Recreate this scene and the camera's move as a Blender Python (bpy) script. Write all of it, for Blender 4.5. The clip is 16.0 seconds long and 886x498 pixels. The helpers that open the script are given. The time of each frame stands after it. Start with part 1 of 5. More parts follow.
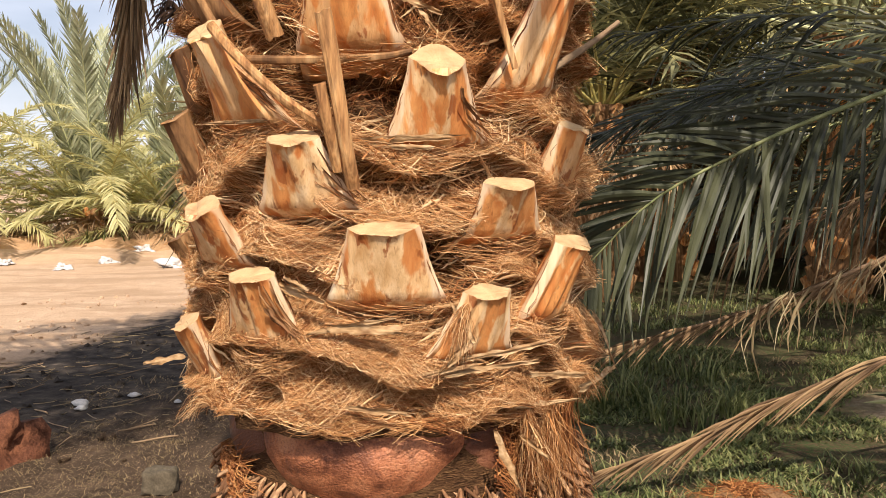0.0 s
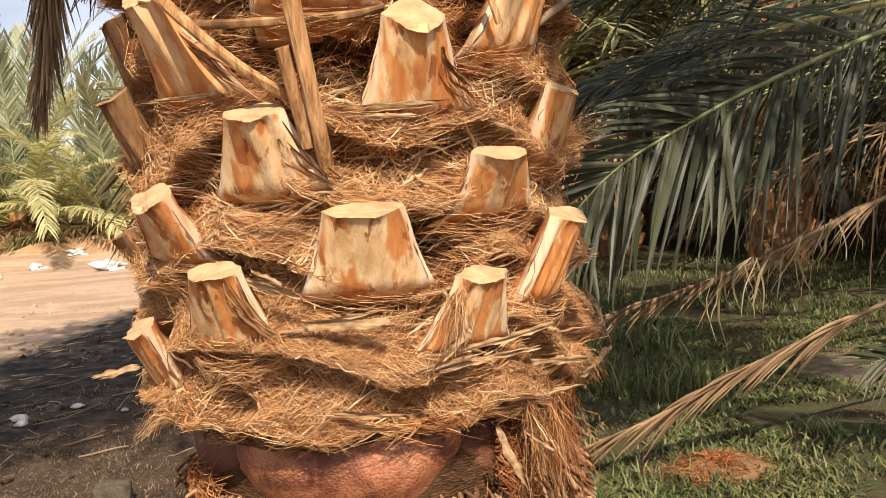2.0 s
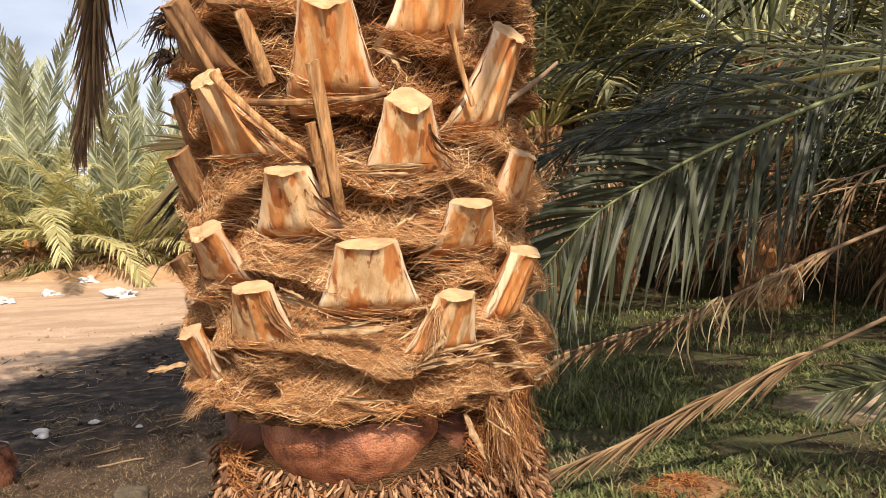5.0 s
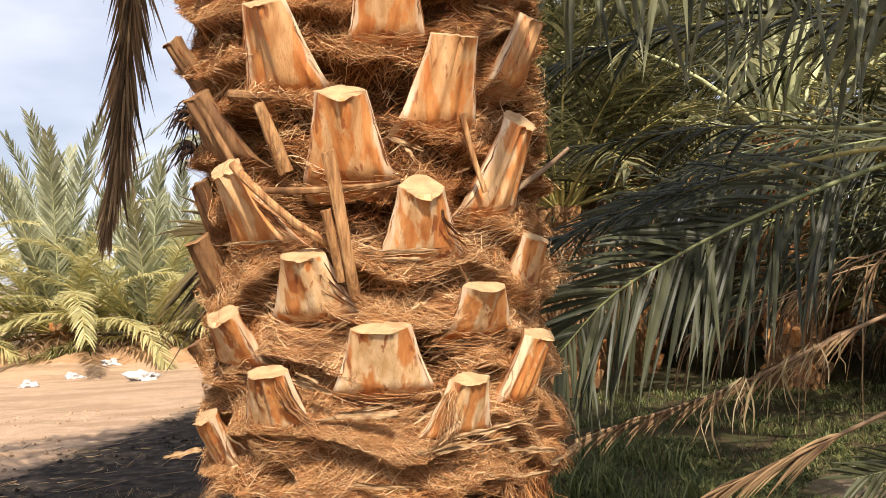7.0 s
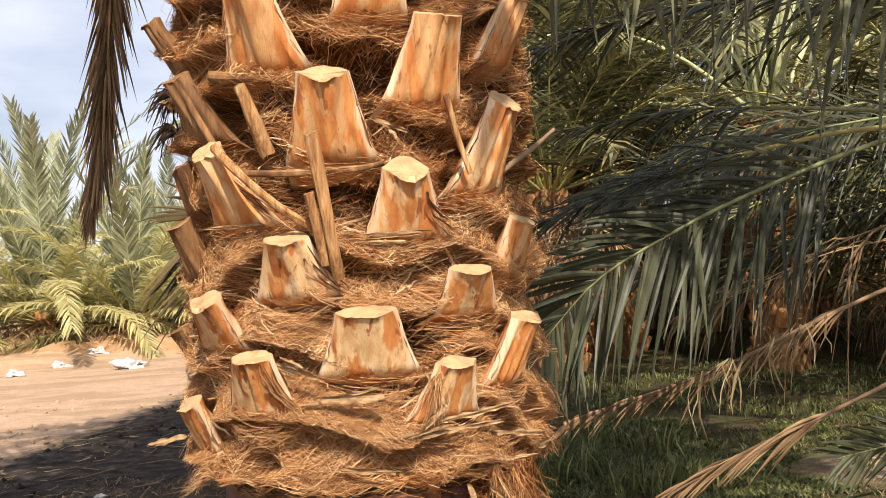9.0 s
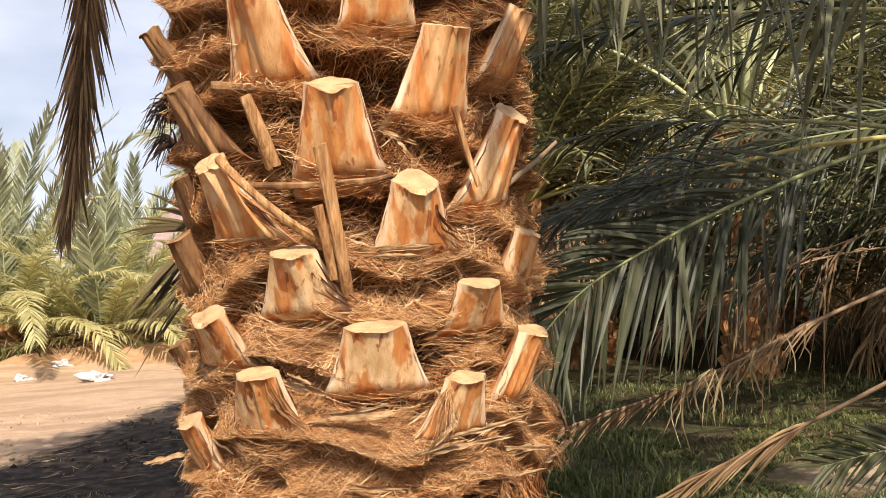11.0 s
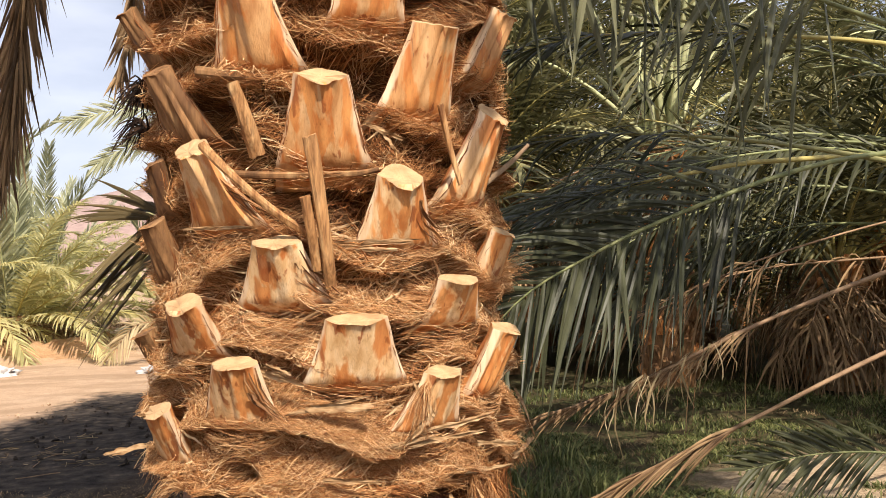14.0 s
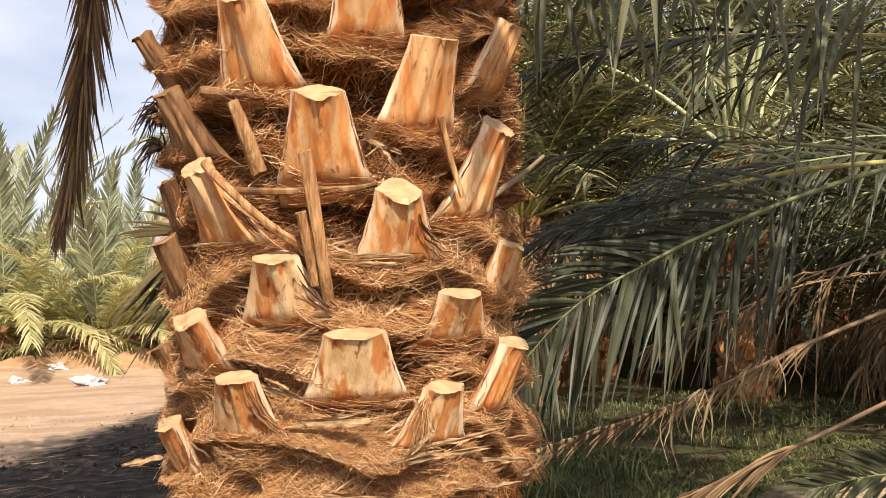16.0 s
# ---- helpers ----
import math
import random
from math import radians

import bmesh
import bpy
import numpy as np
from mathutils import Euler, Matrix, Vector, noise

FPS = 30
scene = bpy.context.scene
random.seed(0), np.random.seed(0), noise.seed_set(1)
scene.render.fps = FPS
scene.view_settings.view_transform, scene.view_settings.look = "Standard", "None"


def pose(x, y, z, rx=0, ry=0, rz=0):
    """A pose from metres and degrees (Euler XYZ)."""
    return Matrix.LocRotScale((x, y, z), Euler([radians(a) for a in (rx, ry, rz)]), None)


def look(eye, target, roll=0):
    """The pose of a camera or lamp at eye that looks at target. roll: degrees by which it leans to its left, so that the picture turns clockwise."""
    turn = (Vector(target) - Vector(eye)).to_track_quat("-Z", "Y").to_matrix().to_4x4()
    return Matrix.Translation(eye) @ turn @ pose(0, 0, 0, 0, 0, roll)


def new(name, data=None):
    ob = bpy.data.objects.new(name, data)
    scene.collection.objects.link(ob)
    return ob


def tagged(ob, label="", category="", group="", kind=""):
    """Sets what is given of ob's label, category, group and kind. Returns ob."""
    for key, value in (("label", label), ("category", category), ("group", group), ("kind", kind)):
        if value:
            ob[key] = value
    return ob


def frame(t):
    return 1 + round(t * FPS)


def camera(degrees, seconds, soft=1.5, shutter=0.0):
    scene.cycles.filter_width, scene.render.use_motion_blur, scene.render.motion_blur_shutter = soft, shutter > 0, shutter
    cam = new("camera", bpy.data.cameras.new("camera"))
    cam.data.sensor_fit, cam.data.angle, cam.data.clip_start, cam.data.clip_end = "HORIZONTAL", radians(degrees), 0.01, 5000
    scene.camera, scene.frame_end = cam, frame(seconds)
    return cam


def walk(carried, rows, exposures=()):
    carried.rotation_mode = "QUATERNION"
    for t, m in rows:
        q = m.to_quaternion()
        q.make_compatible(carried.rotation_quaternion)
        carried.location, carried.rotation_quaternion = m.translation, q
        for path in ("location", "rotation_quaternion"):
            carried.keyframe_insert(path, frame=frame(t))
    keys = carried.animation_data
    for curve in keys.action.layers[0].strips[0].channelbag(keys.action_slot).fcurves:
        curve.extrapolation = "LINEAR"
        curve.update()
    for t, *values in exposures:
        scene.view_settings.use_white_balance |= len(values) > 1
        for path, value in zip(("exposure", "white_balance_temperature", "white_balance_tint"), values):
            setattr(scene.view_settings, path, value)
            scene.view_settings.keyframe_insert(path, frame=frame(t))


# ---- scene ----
cam = camera(55.7, 16.0, soft=0.9)
PATH = [
    (0, (-0.021, 0.436, 1.215), (-0.064, 2.428, 1.049), -1.2),
    (0.5, (-0.022, 0.445, 1.213), (0.122, 2.434, 1.054), -0.9),
    (1, (-0.039, 0.461, 1.211), (0.199, 2.44, 1.038), -1.3),
    (1.5, (-0.054, 0.506, 1.203), (0.087, 2.488, 0.975), -3.0),
    (2, (-0.082, 0.56, 1.201), (0.014, 2.547, 0.993), -4.1),
    (2.5, (-0.137, 0.511, 1.207), (-0.001, 2.495, 1.002), -4.1),
    (3, (-0.218, 0.387, 1.205), (-0.055, 2.368, 0.987), -4.1),
    (3.5, (-0.183, 0.298, 1.212), (-0.049, 2.282, 0.999), -3.8),
    (3.7, (-0.152, 0.281, 1.211), (-0.026, 2.267, 1.003), -3.3),
    (5.8, (-0.055, 0.214, 1.216), (0.02, 2.212, 1.196), -2.7),
    (6, (-0.053, 0.211, 1.216), (0.017, 2.21, 1.223), -2.7),
    (6.5, (-0.053, 0.206, 1.22), (0.012, 2.204, 1.276), -3.0),
    (7, (-0.051, 0.211, 1.221), (-0.003, 2.209, 1.296), -3.1),
    (7.5, (-0.052, 0.217, 1.219), (-0.008, 2.215, 1.286), -2.8),
    (8, (-0.051, 0.221, 1.217), (0.001, 2.22, 1.269), -2.7),
    (8.5, (-0.046, 0.224, 1.216), (0.017, 2.223, 1.253), -3.3),
    (11, (-0.114, 0.245, 1.227), (0.041, 2.238, 1.284), -3.7),
    (11.5, (-0.175, 0.256, 1.23), (0.091, 2.238, 1.279), -4.4),
    (12, (-0.204, 0.25, 1.224), (0.129, 2.221, 1.265), -3.4),
    (12.5, (-0.223, 0.247, 1.22), (0.146, 2.212, 1.274), -1.8),
    (13, (-0.231, 0.254, 1.216), (0.149, 2.216, 1.282), -1.8),
    (13.5, (-0.232, 0.246, 1.217), (0.132, 2.211, 1.282), -1.7),
    (14, (-0.216, 0.241, 1.217), (0.128, 2.21, 1.276), -1.8),
    (14.5, (-0.183, 0.238, 1.219), (0.135, 2.211, 1.29), -1.9),
    (15, (-0.139, 0.233, 1.221), (0.131, 2.213, 1.31), -1.7),
    (15.5, (-0.107, 0.237, 1.22), (0.104, 2.224, 1.314), -1.5),
    (16, (-0.084, 0.236, 1.218), (0.07, 2.228, 1.309), -2.1),
]

walk(cam, [(t, look(eye, target, roll)) for t, eye, target, roll in PATH], exposures=[(0, 0.38, 6500, 15)])

# ---- world, sun, exposure ----
SUN_EL, SUN_AZ = 47.0, 10.0      # degrees above the horizon; degrees to the right of straight behind the first view
sun_from = Vector((math.sin(radians(SUN_AZ)) * math.cos(radians(SUN_EL)),
                   -math.cos(radians(SUN_AZ)) * math.cos(radians(SUN_EL)), math.sin(radians(SUN_EL))))
world = bpy.data.worlds.new("world")
scene.world = world
world.use_nodes = True
wn, wl = world.node_tree.nodes, world.node_tree.links
wn.clear()
sky = wn.new("ShaderNodeTexSky")
sky.sky_type, sky.sun_disc = "NISHITA", False
sky.sun_elevation, sky.sun_rotation = radians(SUN_EL), math.atan2(sun_from.x, sun_from.y)
sky.air_density, sky.dust_density, sky.ozone_density = 1.0, 2.5, 1.0
wco, wmap, wnoise, wramp, wmix = (wn.new(k) for k in ("ShaderNodeTexCoord", "ShaderNodeMapping", "ShaderNodeTexNoise", "ShaderNodeValToRGB", "ShaderNodeMixRGB"))
wmap.inputs["Scale"].default_value = (1.6, 1.6, 5.0)
wnoise.inputs["Scale"].default_value, wnoise.inputs["Detail"].default_value = 1.7, 7.0
wramp.color_ramp.elements[0].position, wramp.color_ramp.elements[1].position = 0.35, 0.75
wramp.color_ramp.elements[0].color = (0.25, 0.25, 0.25, 1)
wramp.color_ramp.elements[1].color = (0.8, 0.8, 0.8, 1)
wmix.inputs["Color2"].default_value = (10.5, 11.0, 12.0, 1)
wbg, wout = wn.new("ShaderNodeBackground"), wn.new("ShaderNodeOutputWorld")
wbg.inputs["Strength"].default_value = 0.09
wl.new(wco.outputs["Generated"], wmap.inputs["Vector"])
wl.new(wmap.outputs["Vector"], wnoise.inputs["Vector"])
wl.new(wnoise.outputs["Fac"], wramp.inputs["Fac"])
wl.new(wramp.outputs["Color"], wmix.inputs["Fac"])
wl.new(sky.outputs["Color"], wmix.inputs["Color1"])
wl.new(wmix.outputs["Color"], wbg.inputs["Color"])
wl.new(wbg.outputs["Background"], wout.inputs["Surface"])
sun = new("sun", bpy.data.lights.new("sun", "SUN"))
sun.data.energy, sun.data.angle, sun.data.color = 5.0, radians(0.6), (1.0, 0.91, 0.76)
sun.matrix_world = look(sun_from * 50, (0, 0, 0))


# ---- materials ----
class Mat:
    """A small builder for node materials."""

    def __init__(self, name, rough=0.7, spec=0.3):
        self.m = bpy.data.materials.new(name)
        self.m.use_nodes = True
        self.n, self.l = self.m.node_tree.nodes, self.m.node_tree.links
        self.b = self.n["Principled BSDF"]
        self.b.inputs["Roughness"].default_value = rough
        self.b.inputs["Specular IOR Level"].default_value = spec
        self.co = self.n.new("ShaderNodeTexCoord")
        self.info = self.n.new("ShaderNodeObjectInfo")
        self.geo = self.n.new("ShaderNodeNewGeometry")

    def vec(self, scale=(1, 1, 1), kind="Object", shift=0.0):
        mp = self.n.new("ShaderNodeMapping")
        mp.inputs["Scale"].default_value = scale
        self.l.new(self.co.outputs[kind], mp.inputs["Vector"])
        if shift:
            k = self.math("MULTIPLY", self.info.outputs["Random"], shift)
            self.l.new(k, mp.inputs["Location"])
        return mp.outputs["Vector"]

    def math(self, op, a, b=0.0):
        k = self.n.new("ShaderNodeMath")
        k.operation = op
        for i, v in enumerate((a, b)):
            if isinstance(v, (int, float)):
                k.inputs[i].default_value = v
            else:
                self.l.new(v, k.inputs[i])
        return k.outputs[0]

    def noise(self, scale, detail=4.0, vec=None, rough=0.55, warp=0.0):
        k = self.n.new("ShaderNodeTexNoise")
        k.inputs["Scale"].default_value, k.inputs["Detail"].default_value, k.inputs["Roughness"].default_value = scale, detail, rough
        k.inputs["Distortion"].default_value = warp
        if vec is not None:
            self.l.new(vec, k.inputs["Vector"])
        else:
            self.l.new(self.co.outputs["Object"], k.inputs["Vector"])
        return k.outputs["Fac"]

    def ramp(self, fac, *stops):
        k = self.n.new("ShaderNodeValToRGB")
        e = k.color_ramp.elements
        while len(e) < len(stops):
            e.new(0.5)
        for el, (p, c) in zip(e, stops):
            el.position = p
            el.color = (c, c, c, 1) if isinstance(c, (int, float)) else (*c, 1)
        self.l.new(fac, k.inputs["Fac"])
        return k.outputs["Color"]

    def mix(self, fac, a, b, kind="MIX"):
        k = self.n.new("ShaderNodeMixRGB")
        k.blend_type = kind
        for s, v in zip(("Fac", "Color1", "Color2"), (fac, a, b)):
            if isinstance(v, (int, float)):
                k.inputs[s].default_value = v if s == "Fac" else (v, v, v, 1)
            elif isinstance(v, tuple):
                k.inputs[s].default_value = (*v, 1)
            else:
                self.l.new(v, k.inputs[s])
        return k.outputs["Color"]

    def done(self, color, bump=None, strength=0.3, dist=0.002, rough=None):
        self.l.new(color, self.b.inputs["Base Color"])
        if bump is not None:
            k = self.n.new("ShaderNodeBump")
            k.inputs["Strength"].default_value, k.inputs["Distance"].default_value = strength, dist
            self.l.new(bump, k.inputs["Height"])
            self.l.new(k.outputs["Normal"], self.b.inputs["Normal"])
        if rough is not None:
            self.l.new(rough, self.b.inputs["Roughness"])
        return self.m


def make_stub_wood():
    """Shaved frond base: cream wood with orange and rust patches drawn out along the grain and pale thin margins."""
    m = Mat("shaved_stub_wood", 0.55, 0.35)
    v = m.vec((1, 1, 0.06), shift=9.0)
    grain, hair = m.noise(150, 6, v, .65), m.noise(420, 3, v)
    streak = m.noise(46, 5, v, warp=0.2)
    drip = m.noise(30, 4, m.vec((1, 1, 0.22), shift=17.0), .5, warp=0.2)
    rust = m.noise(36, 4, m.vec((1, 1, 0.20), shift=31.0), .55, warp=0.2)
    pale = m.ramp(streak, (0.3, (0.62, 0.36, 0.15)), (0.48, (0.82, 0.55, 0.28)), (0.68, (0.92, 0.71, 0.44)))
    tan = m.ramp(streak, (0.3, (0.46, 0.20, 0.066)), (0.5, (0.63, 0.32, 0.12)), (0.72, (0.74, 0.44, 0.20)))
    at = m.n.new("ShaderNodeAttribute")
    at.attribute_name = "margin"
    flank = m.math("ADD", at.outputs["Fac"], m.math("MULTIPLY", m.math("SUBTRACT", m.noise(22, 3, m.vec((1, 1, 0.4), shift=13.0)), 0.5), 0.5))
    c = m.mix(m.info.outputs["Color"], pale, tan)
    # orange sap stains, thickest to both sides of the middle
    stain = m.math("ADD", drip, m.ramp(flank, (0.15, -0.03), (0.6, 0.05)))
    c = m.mix(m.ramp(stain, (0.50, 0.0), (0.55, 0.9)), c, m.ramp(streak, (0.35, (0.50, 0.145, 0.03)), (0.65, (0.74, 0.32, 0.09))))
    c = m.mix(m.ramp(rust, (0.60, 0.0), (0.635, 0.85)), c, (0.32, 0.09, 0.025))
    c = m.mix(m.ramp(m.noise(60, 5, m.vec((1, 1, 0.05), shift=23.0), .65), (0.66, 0.0), (0.70, 0.75)), c, (0.18, 0.095, 0.05))
    c = m.mix(m.ramp(grain, (0.33, 0.42), (0.46, 0.0)), c, (0.38, 0.17, 0.06))
    c = m.mix(m.ramp(hair, (0.34, 0.25), (0.44, 0.0)), c, (0.45, 0.22, 0.09))
    # pale smooth edges
    c = m.mix(m.ramp(flank, (0.84, 0.0), (0.90, 0.85)), c, m.ramp(streak, (0.35, (0.66, 0.45, 0.26)), (0.65, (0.88, 0.72, 0.50))))
    return m.done(c, m.mix(.5, grain, hair), 0.65, 0.002)


def make_old_stub():
    m = Mat("weathered_stub_wood", 0.8, 0.2)
    v = m.vec((1, 1, 0.12), shift=9.0)
    grain, streak = m.noise(140, 5, v), m.noise(28, 4, v)
    c = m.ramp(streak, (0.3, (0.13, 0.062, 0.03)), (0.55, (0.36, 0.19, 0.08)), (0.75, (0.56, 0.35, 0.17)))
    c = m.mix(m.ramp(grain, (0.35, 0.5), (0.6, 0.0)), c, (0.08, 0.045, 0.025))
    return m.done(c, grain, 0.7, 0.002)


def make_stalk():
    m = Mat("split_stalk_wood", 0.7, 0.25)
    v = m.vec((1, 1, 0.08))
    grain, streak = m.noise(260, 5, v), m.noise(70, 4, v)
    c = m.ramp(streak, (0.3, (0.24, 0.10, 0.035)), (0.5, (0.52, 0.27, 0.105)), (0.7, (0.72, 0.46, 0.22)))
    c = m.mix(m.ramp(grain, (0.35, 0.6), (0.6, 0.0)), c, (0.12, 0.055, 0.025))
    return m.done(c, grain, 0.9, 0.002)


def make_cut():
    m = Mat("fresh_cut_wood", 0.7, 0.25)
    dots, big = m.noise(420, 3), m.noise(35, 3, m.vec(shift=5.0))
    c = m.ramp(big, (0.3, (0.42, 0.26, 0.13)), (0.6, (0.56, 0.39, 0.21)))
    c = m.mix(m.ramp(dots, (0.36, 0.35), (0.5, 0.0)), c, (0.42, 0.25, 0.10))
    return m.done(c, dots, 0.4, 0.001)


def make_fibre(name, dark, mid, light, lo=0.15, hi=0.9):
    m = Mat(name, 0.75, 0.2)
    c = m.ramp(m.geo.outputs["Random Per Island"], (lo, dark), (0.5, mid), (hi, light))
    c = m.mix(m.ramp(m.noise(14, 3), (0.35, 0.0), (0.62, 0.55)), c, mid)
    c = m.mix(m.ramp(m.noise(9, 2), (0.5, 0.0), (0.7, 0.45)), c, dark)
    return m.done(c)


def make_sheath():
    m = Mat("pale_sheath_sheet", 0.75, 0.2)
    a, b = m.noise(140, 4, m.vec((.35, .35, 1))), m.noise(30, 3)
    c = m.ramp(a, (0.3, (0.18, 0.095, 0.042)), (0.5, (0.36, 0.22, 0.105)), (0.7, (0.56, 0.39, 0.215)))
    c = m.mix(m.ramp(b, (0.5, 0.0), (0.7, 0.6)), c, (0.56, 0.40, 0.24))
    return m.done(c, a, 0.8, 0.003)


def make_core():
    m = Mat("matted_trunk_fibre", 0.9, 0.1)
    v = m.vec((1, 1, 5))
    a, b = m.noise(60, 6, v, warp=1.2), m.noise(9, 3)
    c = m.ramp(a, (0.3, (0.035, 0.018, 0.010)), (0.5, (0.13, 0.065, 0.030)), (0.72, (0.30, 0.17, 0.075)))
    c = m.mix(m.ramp(b, (0.4, 0.0), (0.65, 0.6)), c, (0.07, 0.035, 0.018))
    return m.done(c, a, 1.0, 0.01)


def make_bulb(name, dark, mid, light):
    m = Mat(name, 0.5, 0.4)
    v = m.vec((1, 1, 1.3))
    dots, fine, big = m.noise(230, 3, v), m.noise(420, 4), m.noise(13, 5, None, .6, 1.0)
    c = m.ramp(big, (0.36, dark), (0.5, mid), (0.70, light))
    c = m.mix(m.ramp(dots, (0.38, 0.5), (0.50, 0.0)), c, (0.12, 0.035, 0.02))
    c = m.mix(m.ramp(fine, (0.62, 0.0), (0.75, 0.35)), c, light)
    return m.done(c, dots, 0.7, 0.004)


def make_root():
    m = Mat("dry_rootlets", 0.85, 0.15)
    a = m.noise(90, 4)
    c = m.ramp(m.geo.outputs["Random Per Island"], (0.1, (0.11, 0.050, 0.024)), (0.5, (0.31, 0.16, 0.078)), (0.9, (0.52, 0.32, 0.175)))
    c = m.mix(m.ramp(a, (0.35, 0.6), (0.6, 0.0)), c, (0.13, 0.065, 0.035))
    return m.done(c, a, 0.6, 0.003)


def make_leaf(name, lo, mid, hi, rough=0.45, spec=0.45, trans=0.0, per="island"):
    m = Mat(name, rough, spec)
    rnd = m.geo.outputs["Random Per Island"] if per == "island" else m.info.outputs["Random"]
    c = m.ramp(rnd, (0.1, lo), (0.5, mid), (0.9, hi))
    n = m.noise(7, 3)
    c = m.mix(m.ramp(n, (0.4, 0.0), (0.7, 0.4)), c, hi)
    c = m.mix(m.ramp(m.noise(55, 3), (0.6, 0.0), (0.75, 0.3)), c, lo)
    out = m.done(c)
    if trans:
        t, k = m.n.new("ShaderNodeBsdfTranslucent"), m.n.new("ShaderNodeMixShader")
        k.inputs["Fac"].default_value = trans
        m.l.new(c, t.inputs["Color"])
        m.l.new(m.b.outputs["BSDF"], k.inputs[1])
        m.l.new(t.outputs["BSDF"], k.inputs[2])
        m.l.new(k.outputs["Shader"], m.n["Material Output"].inputs["Surface"])
    return out


def make_rachis(name, a, b, rough=0.5):
    m = Mat(name, rough, 0.4)
    n = m.noise(12, 4)
    c = m.ramp(n, (0.3, a), (0.7, b))
    c = m.mix(m.ramp(m.noise(120, 3), (0.55, 0.0), (0.75, 0.4)), c, tuple(x * 0.5 for x in a))
    return m.done(c, m.noise(160, 3), 0.3, 0.001)


def make_plain(name, a, b, scale=20.0, rough=0.8, bump=0.5, dist=0.01):
    m = Mat(name, rough, 0.25)
    n, f = m.noise(scale, 5), m.noise(scale * 8, 3)
    c = m.mix(m.ramp(f, (0.4, 0.35), (0.6, 0.0)), m.ramp(n, (0.3, a), (0.7, b)), tuple(x * 0.6 for x in a))
    return m.done(c, n, bump, dist)


def make_ground():
    """Sandy track on the far side, a strip of charred black soil, dry earth darkened for shade and turf near the palms.
    """
    m = Mat("oasis_soil", 0.95, 0.1)
    sep = m.n.new("ShaderNodeSeparateXYZ")
    m.l.new(m.co.outputs["Object"], sep.inputs[0])
    x, y = sep.outputs["X"], sep.outputs["Y"]
    wob = m.math("MULTIPLY", m.math("SUBTRACT", m.noise(0.8, 5), 0.5), 1.6)
    fine, mid, big = m.noise(38, 6), m.noise(5, 5), m.noise(0.6, 4)
    sand = m.ramp(mid, (0.3, (0.40, 0.275, 0.180)), (0.7, (0.54, 0.39, 0.265)))
    sand = m.mix(m.ramp(big, (0.35, 0.0), (0.65, 0.5)), sand, (0.48, 0.32, 0.20))
    rut = m.noise(2.2, 5, m.vec((.22, 1, 1)), warp=.6)
    sand = m.mix(m.ramp(rut, (0.50, 0.0), (0.60, 0.55)), sand, (0.30, 0.195, 0.115))
    sand = m.mix(m.ramp(fine, (0.32, 0.5), (0.5, 0.0)), sand, (0.30, 0.19, 0.12))
    # earth colour darkened to carry the palms' shade
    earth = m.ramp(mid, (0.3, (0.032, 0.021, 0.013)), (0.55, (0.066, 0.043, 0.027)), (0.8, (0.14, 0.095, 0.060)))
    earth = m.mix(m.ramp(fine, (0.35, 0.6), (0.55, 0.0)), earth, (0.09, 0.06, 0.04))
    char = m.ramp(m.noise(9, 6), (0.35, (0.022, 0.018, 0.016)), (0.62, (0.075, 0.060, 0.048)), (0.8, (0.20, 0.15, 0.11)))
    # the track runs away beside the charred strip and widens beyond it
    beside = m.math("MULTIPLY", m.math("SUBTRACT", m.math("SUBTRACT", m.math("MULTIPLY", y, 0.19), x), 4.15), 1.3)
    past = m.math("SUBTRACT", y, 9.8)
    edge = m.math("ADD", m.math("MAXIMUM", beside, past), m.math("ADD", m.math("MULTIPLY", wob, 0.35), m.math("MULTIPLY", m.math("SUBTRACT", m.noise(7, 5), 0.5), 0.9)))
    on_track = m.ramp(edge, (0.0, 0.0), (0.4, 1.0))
    # charred strip, its near edge drawn closer to deepen the shade there
    in_char_shade = m.ramp(m.math("ADD", m.math("SUBTRACT", m.math("SUBTRACT", y, m.math("MULTIPLY", x, 0.95)), 6.3), wob), (0.0, 0.0), (0.7, 1.0))
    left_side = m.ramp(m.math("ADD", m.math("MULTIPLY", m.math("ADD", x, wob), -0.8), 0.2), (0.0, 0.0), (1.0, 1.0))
    litter = m.ramp(m.noise(120, 3, m.vec((1, .35, 1)), warp=1.5), (0.60, 0.0), (0.66, 0.8))
    earth = m.mix(litter, earth, (0.34, 0.24, 0.14))
    mossy = m.mix(m.ramp(m.noise(60, 4), (0.42, 0.0), (0.55, 1.0)), (0.09, 0.065, 0.035), (0.05, 0.068, 0.024))
    right_side = m.mix(1.0, m.ramp(m.math("ADD", x, wob), (0.1, 0.0), (0.6, 1.0)), m.ramp(mid, (0.38, 0.25), (0.55, 0.9)), "MULTIPLY")
    dry_strip = m.ramp(m.math("ADD", m.math("SUBTRACT", y, 2.75), wob), (0.0, 0.0), (0.5, 1.0))
    right_side = m.mix(1.0, right_side, dry_strip, "MULTIPLY")
    ex, ey = m.math("MULTIPLY", m.math("SUBTRACT", x, 2.9), 0.75), m.math("MULTIPLY", m.math("SUBTRACT", y, 4.6), 1.3)
    bare = m.math("ADD", m.math("ADD", m.math("MULTIPLY", ex, ex), m.math("MULTIPLY", ey, ey)), wob)
    bare = m.ramp(bare, (0.3, 1.0), (0.8, 0.0))
    earth = m.mix(bare, earth, m.ramp(fine, (0.35, (0.32, 0.225, 0.14)), (0.6, (0.54, 0.41, 0.27))))
    right_side = m.mix(bare, right_side, 0.1)
